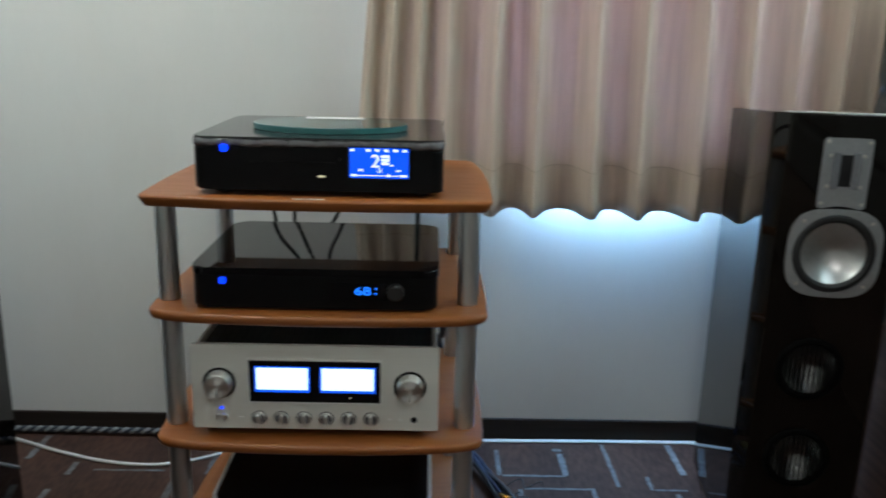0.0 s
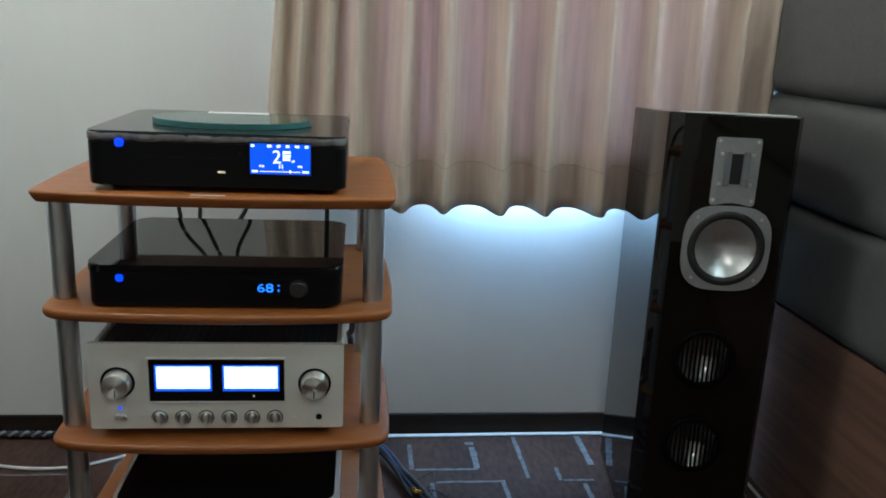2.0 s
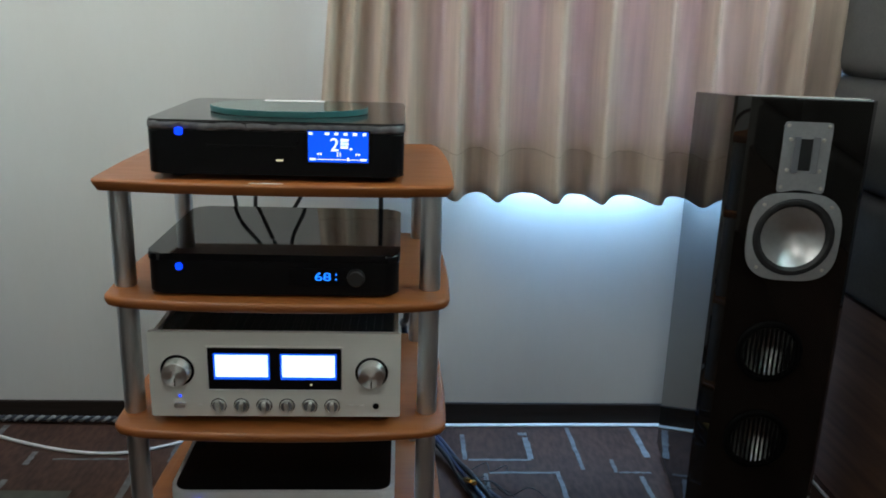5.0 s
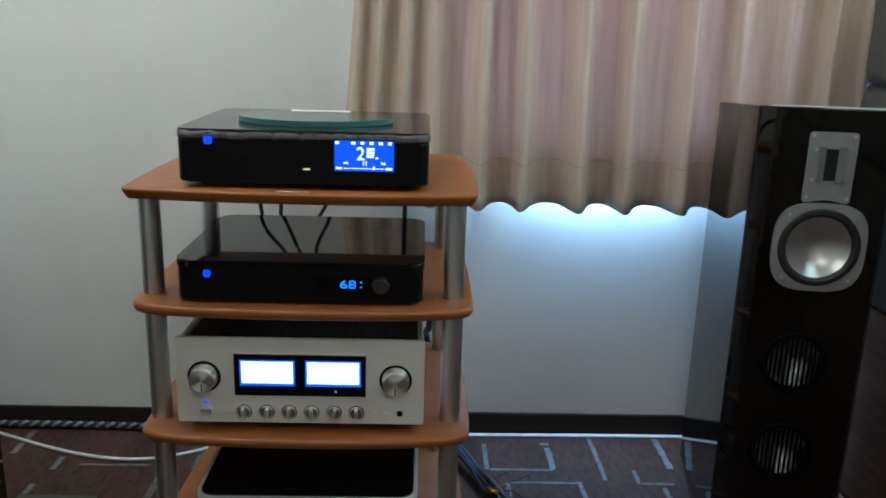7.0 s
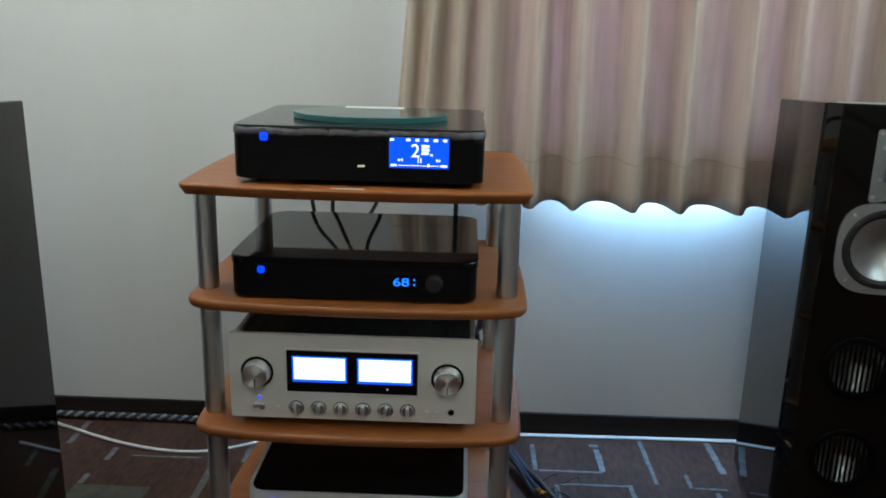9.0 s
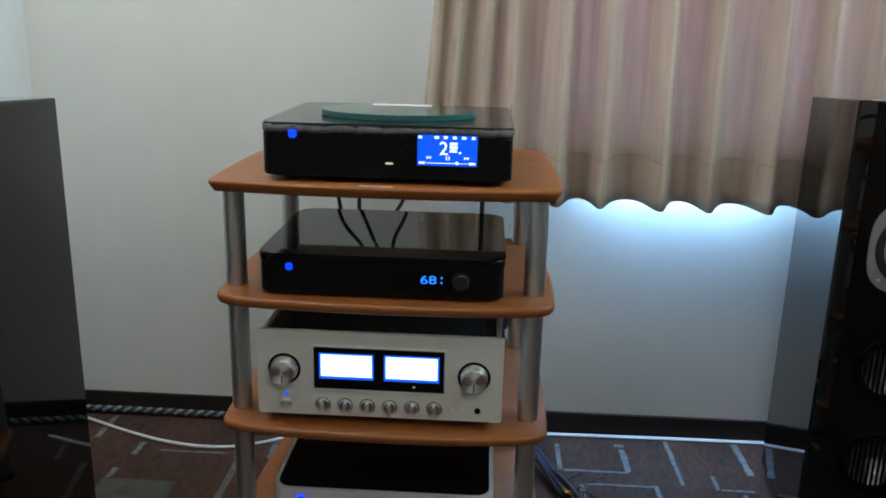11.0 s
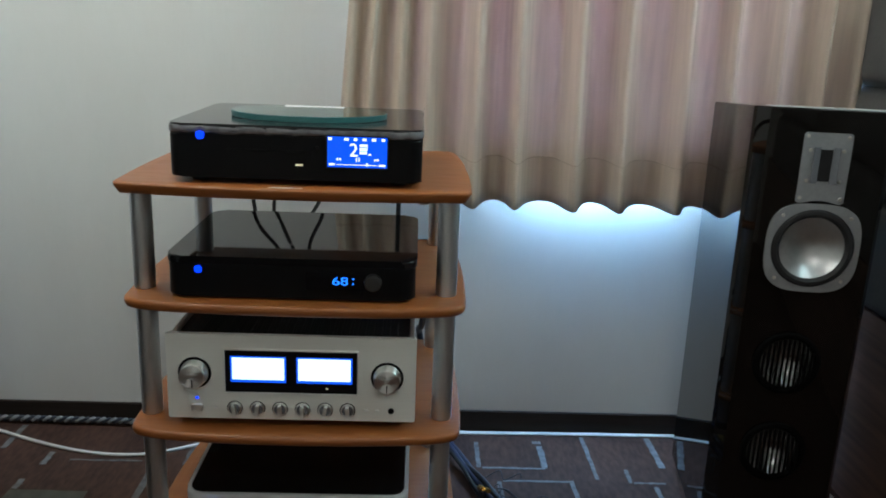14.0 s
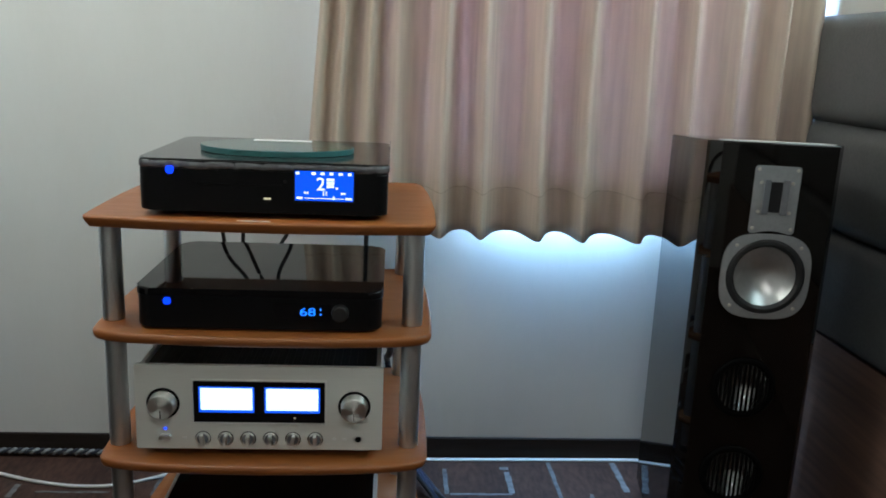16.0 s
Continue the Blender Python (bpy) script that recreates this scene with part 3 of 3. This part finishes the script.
for z in (0.033, 0.042):
    bar(0.1055, 0.108, z, z + 0.003, dsp, -0.0018, DIGIT)
part("sensor", prism([(0.0025 * math.cos(a * 0.524), 0.0025 * math.sin(a * 0.524)) for a in range(12)], 0, 0.001), BLACKGLOSS, pre, m=pose(0.036, -0.0008, 0.039, 90))
part("volume_knob", lathe([(0, 0.013), (0.012, 0.013), (0.0145, 0.011), (0.0155, 0.004), (0.0155, 0), (0, 0)], 40), KNOBBLACK, pre, "round dark grey volume knob", m=pose(0.141, 0.0, 0.0385, 90))

# integrated amplifier
amp = thing("amplifier", "champagne-silver amplifier with two glowing meters", "amplifier", pose(0.0, 0.0, 0.37))
feet(amp, (-0.18, 0.18), (0.05, 0.36), 0.018, 0.022)
face = part("faceplate", prism(rounded(-0.2215, 0.2215, 0.018, 0.1795, 0.003), 0, 0.01, 0.0015), SILVER, amp, "champagne aluminium faceplate", m=pose(0, 0.01, 0, 90))
part("chassis", box(-0.208, 0.208, 0.0102, 0.4, 0.019, 0.168, 0.002), BLACKBOX, amp)
for s in (-1, 1):
    part("side_rail", box(min(s * 0.2085, s * 0.217), max(s * 0.2085, s * 0.217), 0.0102, 0.4, 0.02, 0.175, 0.002), SILVER, amp)
for k in range(26):
    part("vent_slat", box(-0.192 + k * 0.0148, -0.192 + k * 0.0148 + 0.009, 0.03, 0.38, 0.1682, 0.171, 0.0006, 1), BLACKBOX, amp)
win = part("meter_window", box(-0.1185, 0.1165, -0.0014, 0.004, 0.071, 0.151, 0.001), BLACKGLOSS, amp, "black glass meter window")
for a, b, c, d in ((-0.1215, 0.1195, 0.1512, 0.154), (-0.1215, 0.1195, 0.068, 0.0708), (-0.1215, -0.1187, 0.0708, 0.1512), (0.1167, 0.1195, 0.0708, 0.1512)):
    part("window_trim", box(a, b, -0.003, 0.002, c, d, 0.0008), SILVER, win)
for a, b in ((-0.1055, -0.0135), (0.0115, 0.1045)):
    mt = part("meter", box(a, b, -0.0024, -0.001, 0.0955, 0.1375, 0.0005), METER, win, "glowing white level meter", smooth=0)
    part("meter_rim", box(a - 0.0032, b + 0.0032, -0.0019, -0.0012, 0.0905, 0.1402, 0.0003), METEREDGE, win, "blue glowing rim", smooth=0)
part("indicator", box(0.061, 0.064, -0.0024, -0.0012, 0.0795, 0.0825, 0.0004), WARMSLOT, win)


def knob(x, z, r, h, parent, name):
    k = part(name, lathe([(0, h), (r * 0.86, h), (r * 0.93, h - 0.0012), (r * 0.95, h * 0.4), (r, h * 0.3), (r, 0), (0, 0)], 48), KNOB, parent, "turned aluminium knob", m=pose(x, 0, z, 90))
    # dark ring paints the shadow gap round the knob
    part("shade_ring", lathe([(r * 1.02, 0.0), (r * 1.2, 0.0), (r * 1.2, 0.0012), (r * 1.02, 0.0012)], 40), BLACKBOX, k, "dark ring for the shade round the knob")
    part("marker", box(-0.0009, 0.0009, -r * 0.82, -r * 0.2, h - 0.0004, h + 0.0004), BLACKBOX, k)
    return k


knob(-0.172, 0.1065, 0.0245, 0.022, amp, "input_knob")
knob(0.170, 0.1045, 0.0245, 0.022, amp, "volume_knob")
for k in range(6):
    # dial face coloured dark for the shade beside the bright grip
    tone = part("tone_knob", lathe([(0, 0.004), (0.0105, 0.004), (0.0118, 0.0025), (0.0118, 0), (0, 0)], 36), LIP, amp, "dial with its face darkened for shade and an aluminium grip", m=pose(-0.103 + k * 0.0405, 0, 0.039, 90))
    # black ring paints the shadow at the dial's edge
    part("shade_ring", lathe([(0.0126, 0.0003), (0.0141, 0.0003), (0.0141, 0.0006), (0.0126, 0.0008)], 36), BLACKBOX, tone, "black ring for the shade round the dial")
    part("rim", lathe([(0.0104, 0.0035), (0.0104, 0.0052), (0.0124, 0.0046), (0.0126, 0.0), (0.0118, 0.0)], 36), KNOB, tone, "bright aluminium rim")
    part("grip", prism(rounded(-0.0034, 0.0034, -0.0104, 0.0104, 0.0024), 0.004, 0.0135, 0.0012), KNOB, tone, "aluminium grip bar", m=pose(0, 0, 0, 0, 0, (12, -8, 0, 5, -12, 3)[k]))
part("power_lamp", lathe([(0, 0.0015), (0.002, 0.0012), (0.003, 0), (0, 0)], 16), BLUELED, amp, "blue power lamp", m=pose(-0.170, 0.0, 0.0575, 90))
part("power_button", prism(rounded(-0.0105, 0.0105, -0.006, 0.006, 0.004), 0, 0.006, 0.0014), KNOB, amp, "silver power button", m=pose(-0.170, 0.0, 0.0405, 90))
for x in (-0.136, 0.134, 0.153):
    part("small_button", prism(rounded(-0.004, 0.004, -0.0016, 0.0016, 0.0012), 0, 0.002, 0.0004), KNOB, amp, m=pose(x, 0.0, 0.0395, 90))
part("headphone_jack", lathe([(0.0035, 0.0012), (0.0055, 0.0012), (0.0058, 0), (0.0035, -0.0002), (0.0, -0.0002)], 24), BLACKBOX, amp, m=pose(0.178, -0.0005, 0.0395, 90))

# white component on the lowest shelf
dac = thing("white_component", "white component with a glossy black top and blue light", "audio component", pose(0.002, 0.022, 0.115))
feet(dac, (-0.16, 0.16), (0.05, 0.3), 0.008)
part("body", prism(component_outline(0.424, 0.36, 0.032), 0.008, 0.104, 0.006), WHITEBOX, dac)
part("top_plate_or_sheen", prism(rounded(-0.204, 0.204, 0.007, 0.352, 0.026), 0.104, 0.1065, 0.001, 2, True), BLACKGLOSS, dac, "glossy black top plate")
part("power_button", prism(rounded(-0.163, -0.149, 0.078, 0.091, 0.004), 0, 0.003, 0.0006), BLUELED, dac, "square blue lit power button", m=pose(0, -0.0015, 0, 90))


# ---- loudspeakers ----
def driver(parent, name, x, z, r, frame_plate):
    ob = part(name, lathe([(r * 1.0, 0.0025), (r * 0.94, 0.007), (r * 0.86, 0.0075), (r * 0.79, 0.003), (r * 0.77, -0.004), (r * 1.0, -0.004)], 56), RUBBER if frame_plate else CORDBLACK, parent, "black rubber surround", m=pose(x, 0, z, 90))
    part("cone", lathe([(r * 0.775, 0.0015), (r * 0.7, -0.005), (r * 0.6, -0.0125), (r * 0.48, -0.019), (r * 0.34, -0.0245), (r * 0.2, -0.028), (r * 0.1, -0.029), (0, -0.0293)], 56), CONE if frame_plate else BASSCONE, ob, "bare aluminium cone")
    if frame_plate:
        n, bm = 72, bmesh.new()
        rings = []
        for f, h in ((0.985, 0.002), (0.985, 0.006), (None, 0.0055), (None, 0.0)):
            ring = []
            for k in range(n):
                a = 2 * math.pi * k / n
                c, s = abs(math.cos(a)), abs(math.sin(a))
                q = r * f if f else r * 1.115 / (c ** 3.2 + s ** 3.2) ** (1 / 3.2)
                ring.append(bm.verts.new((q * math.cos(a), q * math.sin(a), h)))
            rings.append(ring)
        for p, q in zip(rings, rings[1:]):
            for k in range(n):
                bm.faces.new((p[k], p[(k + 1) % n], q[(k + 1) % n], q[k]))
        fr = part("frame", bm, PLATE, ob, "grey squared driver frame")
        for a in (45, 135, 225, 315):
            part("screw", lathe([(0, 0.0012), (0.003, 0.001), (0.0038, 0), (0, 0)], 14), SCREW, ob, m=pose(1.13 * r * math.cos(radians(a)), 1.13 * r * math.sin(radians(a)), 0.0056))
    return ob


def with_wells(bm, drivers):
    """Opens round holes in the flat front at y = 0 and lines them with short wells."""
    bm.faces.ensure_lookup_table()
    front = max((f for f in bm.faces if all(abs(v.co.y) < 1e-4 for v in f.verts)), key=lambda f: f.calc_area())
    edges = list(front.edges)
    bmesh.ops.delete(bm, geom=[front], context="FACES_ONLY")
    n = 48
    for x, z, r in drivers:
        rim = [bm.verts.new((x + 0.97 * r * math.cos(2 * math.pi * k / n), 0, z + 0.97 * r * math.sin(2 * math.pi * k / n))) for k in range(n)]
        deep = [bm.verts.new((v.co.x, 0.045, v.co.z)) for v in rim]
        for k in range(n):
            j = (k + 1) % n
            edges.append(bm.edges.new((rim[k], rim[j])))
            bm.faces.new((rim[k], rim[j], deep[j], deep[k]))
        bm.faces.new(deep)
    bmesh.ops.triangle_fill(bm, edges=edges, use_beauty=True, normal=(0, -1, 0))
    return bm


def loudspeaker(m, label):
    """A tall lacquered floor speaker; its front stands at local y = 0 and faces -y."""
    ob = thing("loudspeaker", label, "loudspeaker", m, group="pair of floor speakers")
    H, half, flat, deep, cut, fall = 0.967, 0.1315, 0.110, 0.395, 0.034, 0.024
    out = [(-flat, 0), (flat, 0), (half - 0.004, cut - 0.004), (half, cut + 0.004), (half, deep - 0.008), (half - 0.008, deep), (-half + 0.008, deep), (-half, deep - 0.008), (-half, cut + 0.004), (-half + 0.004, cut - 0.004)]
    drivers = ((0.0, 0.7015, 0.078), (-0.013, 0.462, 0.066), (-0.014, 0.266, 0.066))
    shell = prism(out, 0.03, H, 0.0035, 3)
    for v in shell.verts:
        if v.co.z > 0.5:
            v.co.z -= fall * v.co.y / deep
    part("cabinet", with_wells(shell, drivers), PIANO, ob, "piano black lacquered cabinet", smooth=0)
    # added pale strip: paints the bright reflection on the lacquered top
    sheen = prism(rounded(-flat + 0.004, flat - 0.004, 0.006, 0.06, 0.006), H + 0.0003, H + 0.0022, 0.0006, 2)
    for v in sheen.verts:
        v.co.z -= fall * v.co.y / deep
    part("top_plate_or_sheen", sheen, SILVER, ob, "pale strip for the bright reflection along the top edge")
    part("plinth", prism(rounded(-half + 0.012, half - 0.012, 0.02, deep - 0.012, 0.02), 0.014, 0.0297, 0.003), PIANO, ob, "black plinth")
    for x in (-half + 0.03, half - 0.03):
        for y in (0.05, deep - 0.04):
            part("spike", lathe([(0, 0), (0.003, 0.001), (0.009, 0.01), (0.009, 0.014), (0, 0.014)], 16), SCREW, ob, m=pose(x, y, 0))
    # ribbon tweeter
    notch = [(0.0925 * math.sin(a * 0.07), -0.160 + 0.0925 * math.cos(a * 0.07)) for a in range(-5, 6)]
    bm = prism(rounded(-0.044, 0.044, 0.03, 0.061, 0.006)[:14] + [(-0.044, -0.068), (-0.040, -0.073)] + notch + [(0.040, -0.073), (0.044, -0.068)], 0, 0.003, 0.0008)
    tw = part("ribbon_tweeter", bm, PLATE, ob, "grey ribbon tweeter plate", m=pose(0.0, 0, 0.862, 90))
    for k in (-1, 1):
        lip = [(k * 0.0115, 0.0008), (k * 0.0235, 0.0008), (k * 0.0235, 0.0036), (k * 0.0215, 0.0036), (k * 0.0115, 0.0014)]
        part("horn_lip", prism(lip if k > 0 else lip[::-1], -0.034, 0.034), LIP, tw, "dark slanting horn lip", smooth=0, m=pose(0, 0, 0.0032, 90))
    part("ribbon", box(-0.011, 0.011, -0.03, 0.03, 0.0032, 0.0038, 0.0002), RIBBON, tw, "black ribbon")
    for x, y in ((-0.037, 0.054), (0.037, 0.054), (-0.037, -0.063), (0.037, -0.063), (-0.03, 0.028), (0.03, 0.028), (-0.03, -0.03), (0.03, -0.03)):
            part("screw", lathe([(0, 0.0012), (0.003, 0.001), (0.0038, 0), (0, 0)], 14), SCREW, tw, m=pose(x, y, 0.0031))
    driver(ob, "midrange_driver", *drivers[0], True)
    for x, z, r in drivers[1:]:
        bass = driver(ob, "bass_driver", x, z, r, False)
        for k in range(-5, 6):
            h = math.sqrt((r * 0.8) ** 2 - (k * 0.0092) ** 2)
            part("guard_bar", tube([Vector((k * 0.0092, -h, 0.0066)), Vector((k * 0.0092, h, 0.0066))], 0.0024, 6), CORDBLACK, bass)
    return ob


right_speaker = loudspeaker(pose(0.976, 0.145, 0, 0, 0, -8), "black lacquered floor speaker with ribbon tweeter")
copy_thing(right_speaker, pose(-0.6591, -0.3566, 0, 0, 0, 6))

# ---- cords ----
def cord(name, pts, r, mat, label, steps=10):
    return tagged(part(name, tube(smooth_path(pts, steps), r, 8), mat, smooth=70), label, "cable")


cord("floor_cable", [(-0.97, 0.688, 0.0046), (-0.877, 0.648, 0.0046), (-0.76, 0.595, 0.0046), (-0.641, 0.553, 0.0046), (-0.53, 0.535, 0.0046), (-0.43, 0.55, 0.0046), (-0.3, 0.62, 0.0046)], 0.0045, WHITECORD, "white cable lying on the floor behind the rack")
rope = smooth_path([(-0.985, 0.7, 0.0145), (-0.8, 0.701, 0.015), (-0.65, 0.7, 0.0145), (-0.5, 0.698, 0.0145), (-0.15, 0.698, 0.0145)], 90)
braid = thing("braided_cable", "grey and dark braided cable along the baseboard", "cable")
part("strand", tube(rope, 0.0052, 7, (0.0042, 34, 0.0)), GREYYARN, braid, smooth=70)
part("strand", tube(rope, 0.0052, 7, (0.0042, 34, 0.5)), DARKYARN, braid, smooth=70)
for dy in (0.0, 0.0078):
    cord("wall_cable", [(-0.05, 0.692 + dy, 0.0034), (0.35, 0.69 + dy, 0.0034), (0.65, 0.695 + dy, 0.0034), (0.95, 0.697 + dy, 0.0034), (1.24, 0.698 + dy, 0.0034)], 0.0031, WHITECORD, "white cable along the foot of the wall")
cord("wall_cable", [(1.248, 0.67, 0.0042), (1.255, 0.5, 0.0042), (1.258, 0.2, 0.0042), (1.26, -0.15, 0.0042)], 0.004, WHITECORD, "white cable along the foot of the wainscot")

# leads hanging behind the components
for pts in ([(-0.06, 0.366, 0.875), (-0.075, 0.455, 0.862), (-0.1, 0.475, 0.81), (-0.14, 0.475, 0.76), (-0.155, 0.47, 0.722), (-0.15, 0.44, 0.7), (-0.14, 0.41, 0.675), (-0.135, 0.366, 0.65)],
            [(-0.03, 0.366, 0.875), (-0.034, 0.46, 0.862), (-0.072, 0.48, 0.8), (-0.096, 0.475, 0.74), (-0.104, 0.45, 0.706), (-0.1, 0.41, 0.675), (-0.095, 0.366, 0.65)],
            [(-0.01, 0.366, 0.875), (-0.02, 0.46, 0.868), (-0.032, 0.49, 0.8), (-0.004, 0.5, 0.73), (-0.01, 0.5, 0.69), (-0.03, 0.46, 0.655), (-0.04, 0.366, 0.64)]):
    cord("black_lead", pts, 0.0045, BLACKCORD, "black interconnect lead behind the rack")
cord("black_lead", [(0.165, 0.366, 0.875), (0.17, 0.47, 0.86), (0.172, 0.5, 0.7), (0.17, 0.5, 0.5), (0.175, 0.52, 0.2), (0.22, 0.56, 0.03), (0.26, 0.58, 0.0075)], 0.0055, BLACKCORD, "black power lead hanging behind the rack")
cord("black_lead", [(-0.2, 0.406, 0.52), (-0.222, 0.41, 0.562), (-0.24, 0.36, 0.557), (-0.2465, 0.33, 0.51), (-0.245, 0.35, 0.43), (-0.236, 0.43, 0.4), (-0.225, 0.477, 0.37), (-0.21, 0.5, 0.2), (-0.15, 0.55, 0.0075)], 0.0055, BLACKCORD, "black lead at the back of the amplifier")
cord("blue_lead", [(0.19, 0.408, 0.5), (0.222, 0.42, 0.56), (0.236, 0.38, 0.56), (0.238, 0.36, 0.51), (0.234, 0.4, 0.43), (0.228, 0.45, 0.4), (0.232, 0.482, 0.36), (0.25, 0.5, 0.2), (0.27, 0.54, 0.0085)], 0.0075, BLUECORD, "dark blue lead at the back of the amplifier")
for k in range(4):
    dx = 0.012 * k
    pts = [(0.24, 0.64 - 0.015 * k, 0.02), (0.3 + dx * 0.3, 0.58, 0.03 + 0.008 * (k % 2)), (0.345 + dx * 0.5, 0.48, 0.028), (0.375 + dx * 0.8, 0.39, 0.018 + 0.01 * (k % 3)), (0.41 + dx * 1.6, 0.3, 0.012), (0.44 + dx * 2.2, 0.18, 0.0075)]
    ob = cord("speaker_lead", pts, 0.0065, BLUECORD if k % 2 else BLACKCORD, "dark speaker lead in a bundle on the floor")
    if k < 2:
        part("plug", lathe([(0, 0), (0.006, 0), (0.007, 0.004), (0.007, 0.02), (0.005, 0.024), (0, 0.024)], 20), GOLD, ob, "gold-coloured plug sleeve", m=pose(0.383 + dx, 0.375 - 0.01 * k, 0.03, 70, 0, 20))
rng = random.Random(4)
for k in range(5):
    a = [(0.4 + rng.uniform(-0.02, 0.05), 0.4 + rng.uniform(-0.03, 0.03), 0.02)]
    for s in range(4):
        a.append((a[-1][0] + rng.uniform(0.0, 0.05), a[-1][1] + rng.uniform(-0.05, 0.02), rng.uniform(0.004, 0.05)))
    cord("thin_wire", a, 0.0012, BLACKCORD, "thin loose black wire on the floor")

# ---- floor pattern ----
def floor_line(x0, x1, y0, y1, name="floor_line", mat=LINE):
    rg = random.Random(int(1000 * (x0 + 3 * y0)) % 9973)
    bm = bmesh.new()
    long_x = (x1 - x0) > (y1 - y0)
    if mat is LINE and long_x:
        y0, y1 = y0 * 0.9 + y1 * 0.1, y0 * 0.1 + y1 * 0.9
    elif mat is LINE:
        x0, x1 = x0 * 0.82 + x1 * 0.18, x0 * 0.18 + x1 * 0.82
    n = 8
    a, b = [], []
    for k in range(n + 1):
        t = k / n
        j0, j1 = rg.uniform(-0.0016, 0.0016), rg.uniform(-0.0016, 0.0016)
        if long_x:
            a.append((x0 + t * (x1 - x0), y0 + j0)), b.append((x0 + t * (x1 - x0), y1 + j1))
        else:
            a.append((x1 + j0, y0 + t * (y1 - y0))), b.append((x0 + j1, y0 + t * (y1 - y0)))
    lo = a + b[::-1]
    part(name, prism(lo, -0.0005, 0.0009), mat, floor, smooth=0)


for q in ((0.385, 0.402, 0.516, 0.648), (0.402, 0.565, 0.511, 0.52), (0.553, 0.577, 0.52, 0.632), (0.548, 0.572, 0.642, 0.66), (0.43, 0.45, 0.25, 0.45), (0.45, 0.628, 0.449, 0.459), (0.614, 0.632, 0.26, 0.452),
          (0.682, 0.698, 0.468, 0.69), (0.86, 0.886, 0.53, 0.69), (0.765, 0.78, 0.455, 0.518), (0.78, 0.86, 0.451, 0.459), (0.822, 0.84, 0.3, 0.437),
          (-0.842, -0.818, 0.564, 0.69), (-0.708, -0.686, 0.488, 0.55), (-0.724, -0.702, 0.376, 0.42), (-0.437, -0.41, 0.28, 0.476), (-0.36, -0.34, 0.5, 0.62), (-0.64, -0.46, 0.51, 0.518),
          (-0.55, -0.53, 0.12, 0.26), (0.03, 0.05, 0.5, 0.66), (0.18, 0.2, 0.3, 0.54), (-0.15, 0.03, 0.48, 0.488), (1.03, 1.055, 0.48, 0.66), (1.06, 1.2, 0.46, 0.47),
          (0.46, 0.48, -0.1, 0.18), (0.64, 0.84, 0.18, 0.19), (0.7, 0.72, -0.2, 0.17), (-0.46, -0.44, -0.2, 0.1), (-0.66, -0.46, -0.21, -0.2)):
    floor_line(*q)
floor_line(-0.722, -0.54, 0.27, 0.372, "floor_patch", PATCH)
